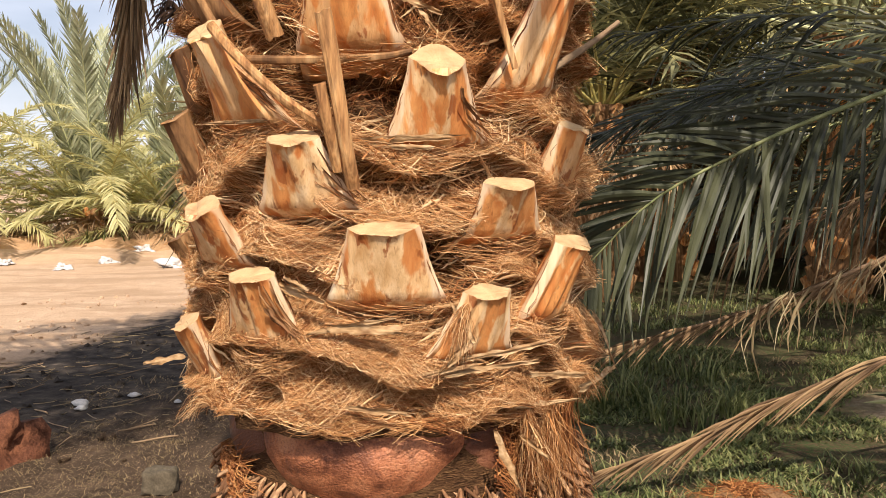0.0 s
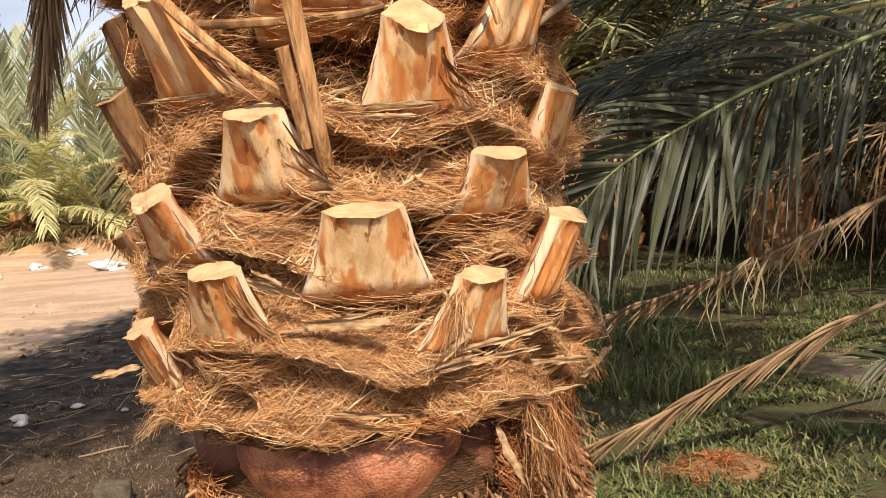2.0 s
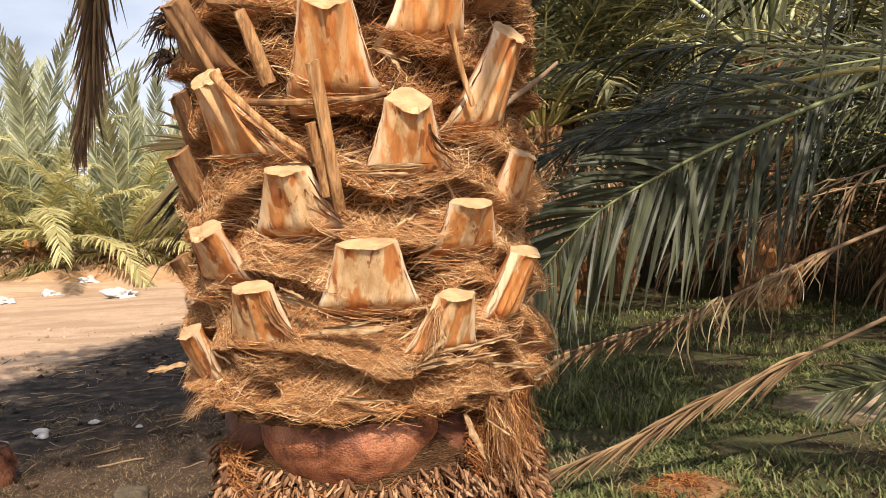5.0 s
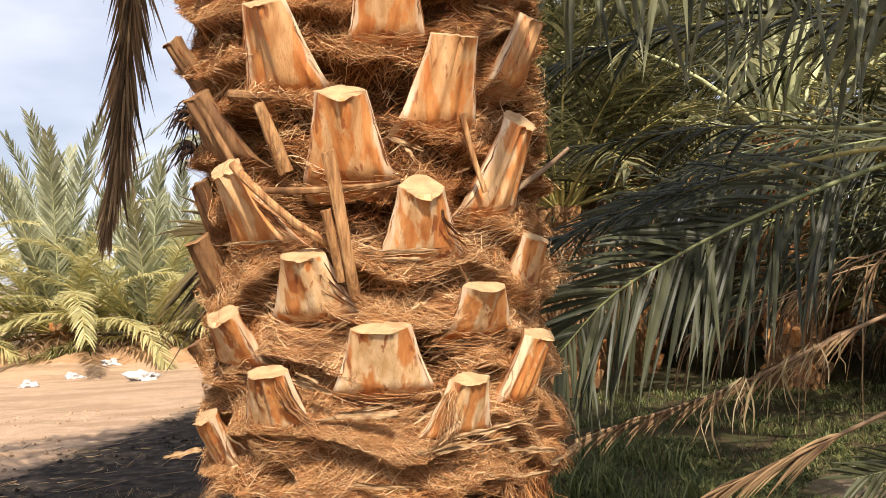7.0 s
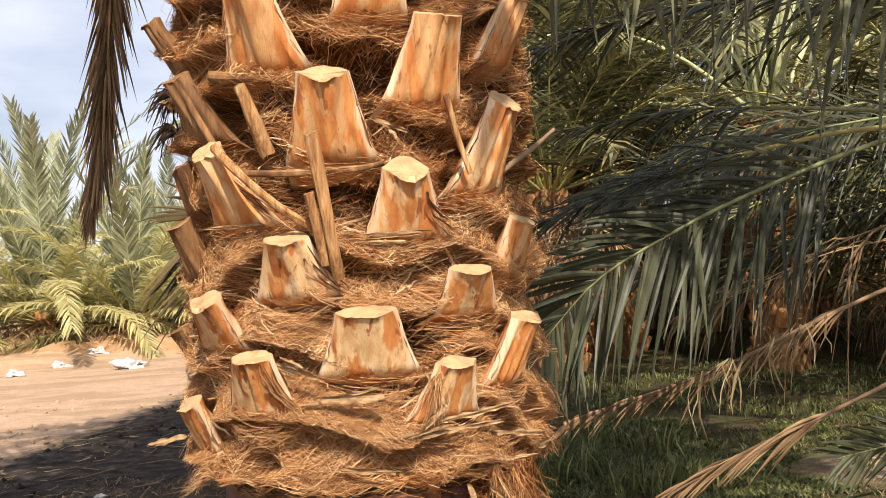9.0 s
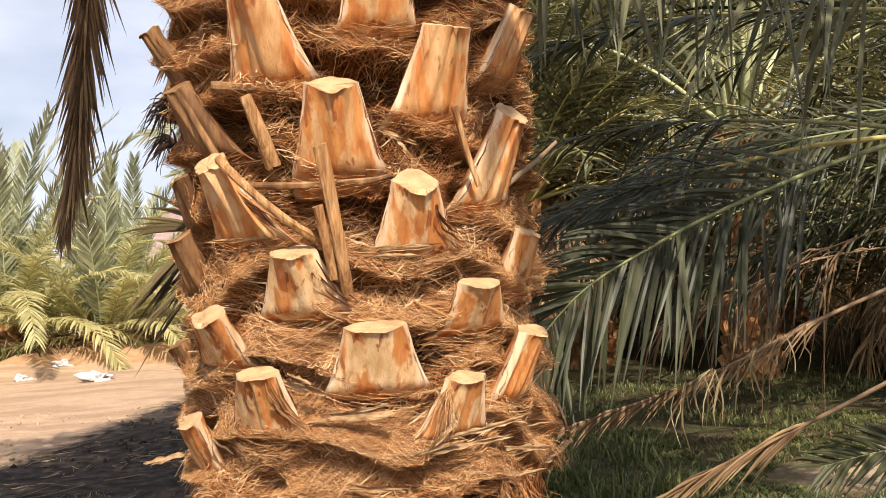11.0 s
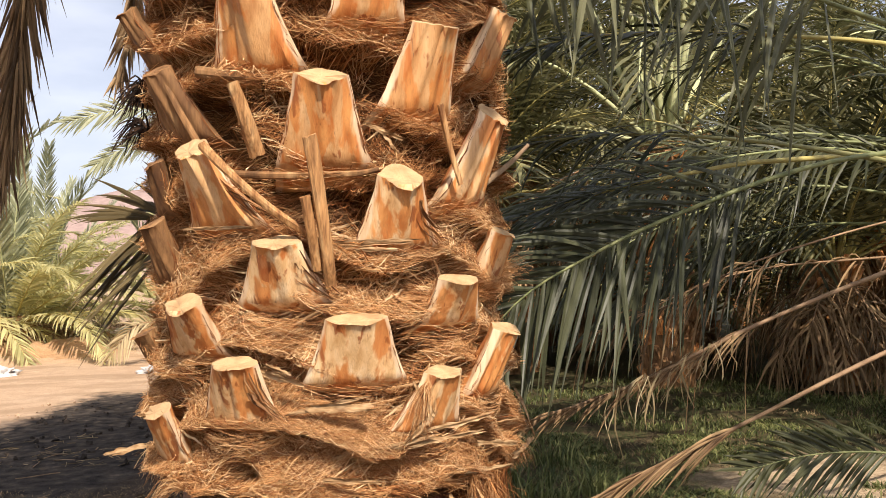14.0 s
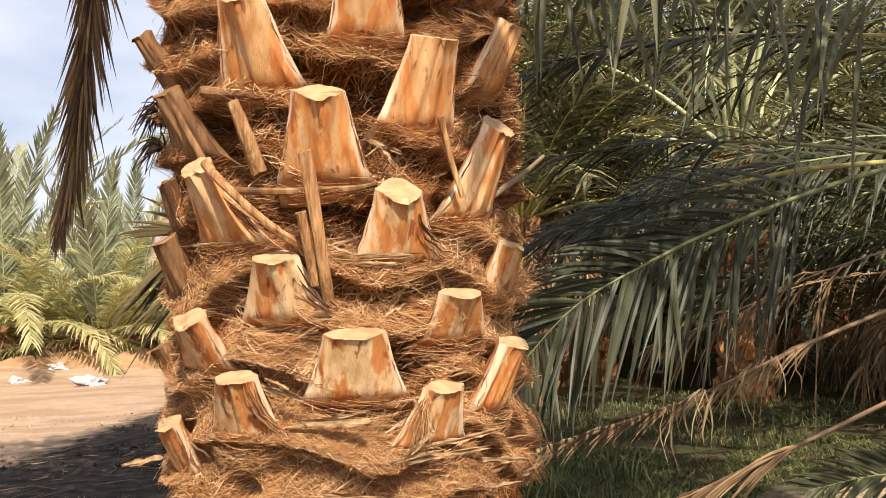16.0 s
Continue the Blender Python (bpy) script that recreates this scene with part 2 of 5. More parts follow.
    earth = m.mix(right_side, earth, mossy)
    c = m.mix(m.mix(1.0, in_char_shade, left_side, "MULTIPLY"), earth, char)
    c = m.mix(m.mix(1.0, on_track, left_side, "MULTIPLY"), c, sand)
    return m.done(c, m.mix(0.5, fine, mid), 0.9, 0.03)


STUB, OLD, CUT, STALK = make_stub_wood(), make_old_stub(), make_cut(), make_stalk()
FIBRE = make_fibre("tan_palm_fibre", (0.19, 0.070, 0.024), (0.64, 0.33, 0.128), (0.92, 0.66, 0.37))
FIBRE_RUST = make_fibre("reddish_palm_fibre", (0.14, 0.048, 0.015), (0.52, 0.225, 0.074), (0.84, 0.53, 0.26))
FIBRE_DARK = make_fibre("rust_brown_fibre", (0.09, 0.030, 0.010), (0.34, 0.125, 0.040), (0.60, 0.30, 0.11))
SHEATH = make_fibre("dry_sheath", (0.30, 0.155, 0.065), (0.54, 0.34, 0.165), (0.74, 0.55, 0.32))
FIBRE_PALE = make_fibre("straw_palm_fibre", (0.46, 0.25, 0.10), (0.76, 0.50, 0.24), (0.95, 0.74, 0.46))
SHEET = make_sheath()
SPLINTER = make_fibre("splintered_bark", (0.10, 0.045, 0.020), (0.40, 0.20, 0.085), (0.70, 0.46, 0.24))
FIBRE_BLACK = make_fibre("black_brown_hair", (0.012, 0.007, 0.005), (0.03, 0.016, 0.010), (0.09, 0.048, 0.026))
CORE, ROOT = make_core(), make_root()
BULB = make_bulb("red_brown_bare_bark", (0.15, 0.050, 0.024), (0.42, 0.155, 0.070), (0.58, 0.27, 0.135))
# dark red bark with the fibre skirt's shade put into its colour
BULB_SHADED = make_bulb("shaded_dark_red_bark", (0.045, 0.018, 0.010), (0.15, 0.055, 0.028), (0.26, 0.11, 0.055))
# leaf colours carry the light: darker in the grove's shade, paler in sun
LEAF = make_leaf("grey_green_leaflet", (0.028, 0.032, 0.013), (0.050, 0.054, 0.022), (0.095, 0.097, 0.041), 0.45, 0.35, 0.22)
LEAF_ONE = make_leaf("shaded_near_green_leaflet", (0.028, 0.032, 0.016), (0.045, 0.050, 0.025), (0.078, 0.083, 0.042), 0.45, 0.3, 0.12, "object")
# lightened in colour for the sun on the hanging leaflets
LEAF_SUN_HANG = make_leaf("sunlit_hanging_leaflet", (0.070, 0.075, 0.038), (0.125, 0.128, 0.066), (0.20, 0.20, 0.11), 0.45, 0.3, 0.2, "object")
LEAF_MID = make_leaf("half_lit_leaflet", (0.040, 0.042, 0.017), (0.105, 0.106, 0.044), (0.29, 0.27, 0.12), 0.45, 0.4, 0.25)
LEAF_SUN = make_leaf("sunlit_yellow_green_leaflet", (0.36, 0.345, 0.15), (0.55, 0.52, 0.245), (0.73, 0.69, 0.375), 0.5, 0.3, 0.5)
LEAF_SUN_GREY = make_leaf("sunlit_grey_green_leaflet", (0.19, 0.205, 0.115), (0.33, 0.345, 0.21), (0.50, 0.51, 0.34), 0.5, 0.3, 0.38)
BANK = make_plain("eroded_orange_earth", (0.36, 0.205, 0.105), (0.50, 0.32, 0.18), 6, 0.95, 1.0, 0.05)
LEAF_DRY = make_leaf("dead_tan_leaflet", (0.095, 0.052, 0.024), (0.20, 0.118, 0.058), (0.38, 0.25, 0.125), 0.65, 0.25, 0.15)
LEAF_BROWN = make_leaf("dead_brown_leaflet", (0.095, 0.055, 0.025), (0.25, 0.152, 0.072), (0.48, 0.32, 0.165), 0.6, 0.3, 0.15)
LEAF_STRAW = make_leaf("dry_straw_leaflet", (0.30, 0.22, 0.11), (0.46, 0.36, 0.20), (0.62, 0.51, 0.31), 0.6, 0.25, 0.3)
LEAF_OLIVE = make_leaf("drying_olive_leaflet", (0.050, 0.037, 0.017), (0.10, 0.075, 0.034), (0.18, 0.135, 0.062), 0.6, 0.15, 0.10, "object")
RACHIS = make_rachis("green_midrib", (0.17, 0.20, 0.08), (0.30, 0.31, 0.13))
RACHIS_YEL = make_rachis("yellow_midrib", (0.40, 0.34, 0.10), (0.52, 0.44, 0.16))
RACHIS_OLIVE = make_rachis("olive_midrib", (0.22, 0.22, 0.085), (0.36, 0.34, 0.14))
RACHIS_PALE = make_rachis("pale_green_midrib", (0.42, 0.45, 0.22), (0.60, 0.60, 0.34))
RACHIS_DRY = make_rachis("dead_midrib", (0.20, 0.115, 0.06), (0.40, 0.26, 0.145), 0.7)
GRASS = make_leaf("green_grass", (0.036, 0.056, 0.016), (0.100, 0.130, 0.040), (0.29, 0.29, 0.11), 0.5, 0.3, 0.3)
GRASS_DRY = make_leaf("dry_grass", (0.09, 0.064, 0.032), (0.19, 0.135, 0.070), (0.36, 0.265, 0.145), 0.7, 0.2, 0.15)
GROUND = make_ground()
HILL = make_plain("bare_hill_rock", (0.30, 0.21, 0.19), (0.40, 0.29, 0.25), 0.05, 0.95, 0.3, 1.0)
RAG = make_plain("white_plastic", (0.46, 0.44, 0.42), (0.68, 0.66, 0.64), 25, 0.5, 0.3, 0.01)
STONE = make_plain("dusty_stone", (0.075, 0.060, 0.040), (0.15, 0.12, 0.08), 18, 0.9, 0.6, 0.01)
CLAY = make_plain("red_clay", (0.085, 0.030, 0.016), (0.22, 0.085, 0.042), 14, 0.9, 1.0, 0.03)
TWIG = make_rachis("dry_twig", (0.18, 0.11, 0.06), (0.38, 0.26, 0.15), 0.8)


# ---- mesh helpers ----
rng = np.random.default_rng(7)


def mesh_ob(name, verts, faces, mat, parent=None, label="", smooth=False, kind=""):
    me = bpy.data.meshes.new(name)
    me.from_pydata([tuple(v) for v in np.asarray(verts, float).tolist()], [], faces if isinstance(faces, list) else faces.tolist())
    me.materials.append(mat)
    if smooth:
        me.polygons.foreach_set("use_smooth", np.ones(len(me.polygons), bool))
    me.update()
    ob = new(name, me)
    if parent is not None:
        ob.parent = parent
    return tagged(ob, label, kind=kind)


def part(name, bm, mat, parent, label="", smooth=True):
    me = bpy.data.meshes.new(name)
    bm.to_mesh(me)
    bm.free()
    me.materials.append(mat)
    if smooth:
        me.polygons.foreach_set("use_smooth", np.ones(len(me.polygons), bool))
    ob = new(name, me)
    ob.parent = parent
    return tagged(ob, label)


def thing(name, label, category, group="", kind="", at=(0, 0, 0)):
    ob = new(name)
    ob.location = at
    ob.empty_display_size = 0.1
    return tagged(ob, label, category, group, kind)


def spline(points, n):
    """n points on a smooth curve through the given ones."""
    p = np.asarray(points, float)
    q = np.vstack([2 * p[0] - p[1], p, 2 * p[-1] - p[-2]])
    s = np.linspace(0, len(p) - 1, n)
    i = np.minimum(s.astype(int), len(p) - 2)
    f = (s - i)[:, None]
    a, b, c, d = q[i], q[i + 1], q[i + 2], q[i + 3]
    return 0.5 * (2 * b + (c - a) * f + (2 * a - 5 * b + 4 * c - d) * f ** 2 + (3 * b - a - 3 * c + d) * f ** 3)


def unit(v):
    return v / np.maximum(np.linalg.norm(v, axis=-1, keepdims=True), 1e-9)


def tubes(paths, radii, sides=3):
    """Thin tubes along paths (N, K, 3) with radii (N, K): vertices and quads."""
    N, K, _ = paths.shape
    tan = unit(np.gradient(paths, axis=1))
    ref = np.where(np.abs(tan[..., 2:3]) > 0.9, np.array([1.0, 0, 0]), np.array([0, 0, 1.0]))
    u = unit(np.cross(tan, ref))
    w = np.cross(tan, u)
    ang = np.arange(sides) * 2 * np.pi / sides
    ring = u[:, :, None] * np.cos(ang)[:, None] + w[:, :, None] * np.sin(ang)[:, None]
    verts = (paths[:, :, None] + ring * radii[:, :, None, None]).reshape(-1, 3)
    n, k, j = np.meshgrid(np.arange(N), np.arange(K - 1), np.arange(sides), indexing="ij")
    at = lambda kk, jj: n * K * sides + kk * sides + jj % sides
    return verts, np.stack([at(k, j), at(k, j + 1), at(k + 1, j + 1), at(k + 1, j)], -1).reshape(-1, 4)


def ribbons(paths, side, width, fold=0.0, lift=None):
    """Strips two quads wide along paths (N, K, 3), spread along side, creased by fold along lift."""
    N, K, _ = paths.shape
    w = width[..., None]
    if fold is None:
        verts = np.stack([paths - side * w, paths + side * w], 2).reshape(-1, 3)
        n, k = np.meshgrid(np.arange(N), np.arange(K - 1), indexing="ij")
        a = n * K * 2 + k * 2
        return verts, np.stack([a, a + 1, a + 3, a + 2], -1).reshape(-1, 4)
    if lift is None:
        lift = unit(np.cross(np.gradient(paths, axis=1), side))
    edge = lift * (w * fold)
    verts = np.stack([paths - side * w + edge, paths, paths + side * w + edge], 2).reshape(-1, 3)
    n, k, j = np.meshgrid(np.arange(N), np.arange(K - 1), np.arange(2), indexing="ij")
    at = lambda kk, jj: n * K * 3 + kk * 3 + jj
    return verts, np.stack([at(k, j), at(k, j + 1), at(k + 1, j + 1), at(k + 1, j)], -1).reshape(-1, 4)


def lump(name, at, size, mat, parent=None, rough=0.25, seed=0, sub=3, label="", boxy=0):
    """A weathered lump: an icosphere pushed about by noise, cut flat at the foot."""
    bm = bmesh.new()
    bmesh.ops.create_icosphere(bm, subdivisions=sub, radius=1.0)
    for v in bm.verts:
        if boxy:
            v.co /= sum(abs(c) ** boxy for c in v.co) ** (1 / boxy) * 1.15
        k = 1 + rough * noise.noise(v.co * 1.3 + Vector((seed, 0, 0))) + rough * 0.5 * noise.noise(v.co * 3.7 + Vector((0, seed, 0)))
        v.co = Vector((v.co.x * size[0], v.co.y * size[1], max(v.co.z, -0.35) * size[2])) * k
    me = bpy.data.meshes.new(name)
    bm.to_mesh(me)
    bm.free()
    me.materials.append(mat)
    me.polygons.foreach_set("use_smooth", np.ones(len(me.polygons), bool))
    ob = new(name, me)
    ob.location = at
    if parent is not None:
        ob.parent = parent
    return tagged(ob, label)


# ---- fronds ----
def leaflets(axis, up, length, width, start=0.12, count=50, spread=(62, 28), droop=0.25, ragged=0.12, seg=5, twist=0.0, lie=0.0, low=0.0):
    """Leaflet strips down both sides of a midrib: (paths, side, widths), each (N, seg, ...)."""
    n = len(axis)
    tan = unit(np.gradient(axis, axis=0))
    sd = unit(np.cross(tan, np.asarray(up, float)))
    nor = np.cross(sd, tan)
    paths, sides, widths = [], [], []
    for i in range(count):
        s = start + (1 - start) * (i + 0.5) / count
        for sign in (-1, 1):
            q = np.clip(s + rng.uniform(-0.4, 0.4) / count, 0, 1) * (n - 1)
            k = min(int(q), n - 2)
            o = axis[k] + (axis[k + 1] - axis[k]) * (q - k)
            t, d, u = tan[k], sd[k] * sign, nor[k]
            a = radians(spread[0] + (spread[1] - spread[0]) * s + rng.normal(0, 60 * ragged))
            if d[2] < 0:
                a += radians(low)
            lift = rng.normal(0.12, ragged * 1.6) - lie
            go = unit(t * math.cos(a) + d * math.sin(a) + u * lift)
            L = length * (0.45 + 0.75 * math.sin(math.pi * min(1, 0.12 + s * 0.82)) ** 0.8) * rng.uniform(0.85, 1.1)
            f = np.linspace(0, 1, seg)[:, None]
            sag = droop * rng.uniform(0.6, 1.5)
            p = o + go * L * f * (1 - 0.10 * sag * f)
            p[:, 2] -= (sag * L * f[:, 0] ** 2)
            sv = unit(np.cross(go, u + rng.normal(0, 0.25 + twist, 3)))
            paths.append(p)
            sides.append(np.repeat(sv[None], seg, 0))
            g = f[:, 0]
            widths.append(width * 0.5 * rng.uniform(0.8, 1.15) * np.clip(0.55 + 1.6 * g, 0, 1) * np.clip((1.02 - g) * 2.1, 0, 1))
    return np.array(paths), np.array(sides), np.array(widths)


def frond(parent, points, up=(0, 0, 1), length=0.45, width=0.03, count=50, thick=0.016, leaf=None, rib=None, single=False, name="frond", label="", samples=26, fold=0.35, sides=6, **kw):
    """One frond: a tapered midrib with its leaflets as a part of it."""
    axis = spline(points, samples)
    rad = thick * np.linspace(1, 0.12, samples)
    v, f = tubes(axis[None], rad[None], sides)
    ob = mesh_ob(name, v, f, rib or RACHIS, parent, label, True)
    P, S, W = leaflets(axis, up, length, width, count=count, **kw)
    if single:
        for p, s, w in zip(P, S, W):
            lv, lf = ribbons(p[None] - p[0], s[None], w[None], 0.35)
            one = mesh_ob("leaflet", lv, lf, leaf or LEAF_ONE, ob)
            one.location = p[0]
    else:
        lv, lf = ribbons(P, S, W, fold)
        mesh_ob("foliage", lv, lf, leaf or LEAF, ob, kind="stuff")
    return ob


def arch(at, azimuth, rise, length, bend=1.0, n=7):
    """Control points of a frond that rises at a slope and arches over under its weight."""
    a = radians(azimuth)
    d, p, pts = radians(rise), np.array(at, float), []
    for i in range(n):
        pts.append(p.copy())
        step = length / (n - 1)
        p = p + np.array([math.sin(a) * math.cos(d), -math.cos(a) * math.cos(d), math.sin(d)]) * step
        d -= radians(bend * (10 + 9 * i)) * length / 3.2 * 0.55
    return pts


def crown(parent, at, count, length, rises, leaf, rib, leaf_len=0.45, leaf_w=0.035, density=34, sector=None, seg=3, bend=1.0, thick=0.02, az0=0.0, **kw):
    for i in range(count):
        az = (az0 + i * 137.508) % 360
        k = i / max(1, count - 1)
        rise = rises[0] + (rises[1] - rises[0]) * k + rng.uniform(-6, 6)
        if sector is not None:
            rise = sector(az, rise)
            if rise is None:
                continue
        L = length * rng.uniform(0.85, 1.1)
        o = np.array(at) + np.array([math.sin(radians(az)), -math.cos(radians(az)), 0]) * 0.12
        frond(parent, arch(o, az, rise, L, bend), (0, 0, 1), leaf_len, leaf_w, density, thick, leaf, rib, seg=seg, samples=14, fold=None, sides=4, **kw)


# ---- ground and distance ----
def ground_height(x, y):
    """Level land with small lumps and a low verge beyond the track."""
    h = 0.03 * noise.noise(Vector((x * 0.7, y * 0.7, 3))) + 0.018 * noise.noise(Vector((x * 2.6, y * 2.6, 7)))
    bank = max(0.0, min(1.0, (y - 0.30 * x - 15.4) / 1.2)) * max(0.0, min(1.0, -x / 2))
    return h + 0.16 * bank * (1 + 0.8 * noise.noise(Vector((x * 1.1, y * 1.1, 1))))


def build_ground():
    near = np.linspace(-14, 14, 141)
    xs = np.concatenate([[-3000, -800, -200, -60, -25], near, [25, 60, 200, 800, 3000]])
    ys = np.concatenate([[-3000, -800, -200, -50, -20, -10], np.linspace(-4, 22, 131), [30, 60, 200, 800, 4500]])
    verts, faces = [], []
    for y in ys:
        for x in xs:
            ok = abs(x) < 14.1 and -4.1 < y < 22.1
            verts.append((x, y, ground_height(x, y) if ok else 0.0))
    nx = len(xs)
    for j in range(len(ys) - 1):
        for i in range(nx - 1):
            a = j * nx + i
            faces.append((a, a + 1, a + nx + 1, a + nx))
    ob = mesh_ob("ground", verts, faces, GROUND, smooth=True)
    return tagged(ob, "sandy earth, darkened for the shade, with a pale vehicle track and charred black soil", "ground", kind="structure")


build_ground()


def build_hill():
    verts, faces = [], []
    n, m = 60, 8
    for i in range(n):
        x = -420 + 620 * i / (n - 1)
        top = 9 + 34 / (1 + math.exp(-(x + 98) / 5.5)) + 3.0 * noise.noise(Vector((x * 0.03, 0, 0))) - 0.05 * max(0, x + 60) - 26 / (1 + math.exp(-(x + 5) / 8))
        for j in range(m):
            k = j / (m - 1)
            verts.append((x * (1 + 0.05 * k), 300 + 90 * k + 6 * noise.noise(Vector((x * 0.04, k * 3, 2))), top * math.sin(k * math.pi / 2) ** 0.9 * (1 + 0.05 * noise.noise(Vector((x * 0.1, k * 5, 0))))))
    for i in range(n - 1):
        for j in range(m - 1):
            a = i * m + j
            faces.append((a, a + m, a + m + 1, a + 1))
    tagged(mesh_ob("backdrop", verts, faces, HILL, smooth=True), "bare pinkish brown desert hill on the horizon", "hill", kind="structure")


build_hill()

# ---- the pruned palm ----
AX, AY = -0.145, 1.94
palm = thing("date_palm", "thick date palm trunk with freshly cut frond stubs and matted fibre", "palm tree", at=(AX, AY, 0))


def pol(angle, r, z):
    a = radians(angle)
    return Vector((math.sin(a) * r, -math.cos(a) * r, z))


def rim(angle, z):
    """1 at the lower rim of a sheath, falling to 0 just under the next one."""
    a = radians(angle)
    ph = z / 0.105 + 1.1 * noise.noise(Vector((math.sin(a) * 1.7, math.cos(a) * 1.7, z * 2.6))) + angle / 360 * 3
    return 1 - (ph - math.floor(ph))


def hollow(angle, z):
    """Where the mat has rotted into dark pockets."""
    a = radians(angle)
    k = noise.noise(Vector((math.sin(a) * 2.4 + 7, math.cos(a) * 2.4, z * 15)))
    return max(0.0, min(1.0, (k - .20) * 5)) * (z > .88)


def skin(angle, z):
    """Radius of the fibre mat: overlapping sheaths that bulge at their lower rims."""
    a = radians(angle)
    c = Vector((math.sin(a) * 1.4, math.cos(a) * 1.4, z * 2.2))
    r = 0.306 + 0.046 * rim(angle, z) ** 1.7 + 0.016 * noise.noise(c * 3.1) + 0.014 * noise.noise(c * 9.0)
    if z < 1.0:
        r += 0.006 * (1.0 - z) / 0.16
    # the mat is thicker high up on the side of the track
    r += 0.020 * max(0.0, min(1.0, (z - 1.42) / 0.12)) * max(0.0, math.sin(a - math.pi) - 0.3)
    return r - 0.050 * hollow(angle, z)


SKIN_Z = np.arange(0.80, 3.30, 0.006)
SKIN_R = np.array([[skin(a, z) for z in SKIN_Z] for a in range(360)])


def skins(a, z):
    """skin() for whole arrays, read from a table."""
    i = np.floor(a).astype(int)
    k = np.clip((z - SKIN_Z[0]) / 0.006, 0, len(SKIN_Z) - 1.001)
    j = k.astype(int)
    fa, fz = a - i, k - j
    lo = SKIN_R[i % 360, j] * (1 - fz) + SKIN_R[i % 360, j + 1] * fz
    hi = SKIN_R[(i + 1) % 360, j] * (1 - fz) + SKIN_R[(i + 1) % 360, j + 1] * fz
    return lo * (1 - fa) + hi * fa


def pols(a, r, z):
    a = np.radians(a)
    return np.stack([np.sin(a) * r, -np.cos(a) * r, z], -1)


def build_core():
    rows, cols = 170, 120
    verts, faces = [], []
    for i in range(rows):
        z = 3.25 * i / (rows - 1)
        for j in range(cols):
            ang = 360 * j / cols
            if z < 0.72:
                r = 0.285 + 0.17 * (1 - z / 0.72) ** 1.3 + 0.012 * noise.noise(Vector((math.sin(radians(ang)) * 3, math.cos(radians(ang)) * 3, z * 6)))
            elif z < 0.84:
                r = 0.285
            else:
                r = skin(ang, z) - 0.014
            verts.append(pol(ang, r, z))
    for i in range(rows - 1):
        for j in range(cols):
            a, b = i * cols + j, i * cols + (j + 1) % cols
            faces.append((a, b, b + cols, a + cols))
    mesh_ob("trunk", verts, faces, CORE, palm, "dark matted trunk", True)


build_core()


def stub_mesh(base, tip, wb, wt, keel, cut, depth, seed):
    """Body and cut face of a shaved frond base, from its foot to its tip, in the palm's space."""
    ang = math.atan2(tip.x + base.x, -(tip.y + base.y))
    er, et = Vector((math.sin(ang), -math.cos(ang), 0)), Vector((math.cos(ang), math.sin(ang), 0))
    front, back, rows = 29, 9, 13
    prof = [(-1 + 2 * i / (front - 1), 1) for i in range(front)] + [(1 - 2 * (i + 1) / (back + 1), -1) for i in range(back)]
    n = len(prof)
    body, edge = [], []
    for k in range(rows):
        s = -0.30 + 1.30 * k / (rows - 1)
        c = base.lerp(tip, s) - er * (0.20 * max(0.0, -0.02 - s))
        q = max(0.0, s)
        w = (wb * 1.06 + (wt - wb * 1.06) * q ** 0.72) * (1.0 if s >= 0 else 1.0 + 0.25 * -s)
        df, db = 0.020 + (depth * 0.52 - 0.020) * q, 0.055 + (depth * 0.5 - 0.055) * q
        ring = []
        for j, (u, sd) in enumerate(prof):
            arc = max(0.0, 1 - u * u) ** 0.7
            if sd > 0:
                v = df * ((1 - keel) * arc + keel * (1 - abs(u - 0.12)) * 1.1) - df * 0.45
            else:
                v = -db * (1 - 0.75 * u * u) - df * 0.2
            g = noise.noise(Vector((u * 4.5 + seed, sd * 2.0, s * 0.7))) * 0.0060 + noise.noise(Vector((u * 16 + seed, sd * 2.0, s * 1.2))) * 0.0017 + noise.noise(Vector((u * 38 + seed, sd * 2.0, s * 2.0))) * 0.0010
            p = c + et * (u * w * 0.5 * (1 + 0.04 * noise.noise(Vector((seed, s * 3, u))))) + er * (v + g)
            if k == rows - 1:
                p.z -= cut * (v + 0.008) + 0.004 * noise.noise(Vector((u * 1.6, v * 40, seed))) + 0.0010 * noise.noise(Vector((u * 9, v * 40, seed)))
            ring.append(p)
            edge.append(abs(u))
        body.append(ring)
    verts = [p for r in body for p in r]
    faces = [(k * n + j, k * n + (j + 1) % n, (k + 1) * n + (j + 1) % n, (k + 1) * n + j) for k in range(rows - 1) for j in range(n)]
    rim = body[-1]
    mid = sum(rim, Vector()) / n
    cv, cf = list(rim), []
    for f in (0.93, 0.6, 0.3):
        for p in rim:
            q = mid.lerp(p, f)
            q.z += 0.0012 + 0.0015 * noise.noise(q * 60)
            cv.append(q)
    for r in range(3):
        for j in range(n):
            cf.append((r * n + j, r * n + (j + 1) % n, (r + 1) * n + (j + 1) % n, (r + 1) * n + j))
    cv.append(mid)
    for j in range(n):
        cf.append((3 * n + j, 3 * n + (j + 1) % n, 4 * n))
    return verts, faces, cv, cf, edge


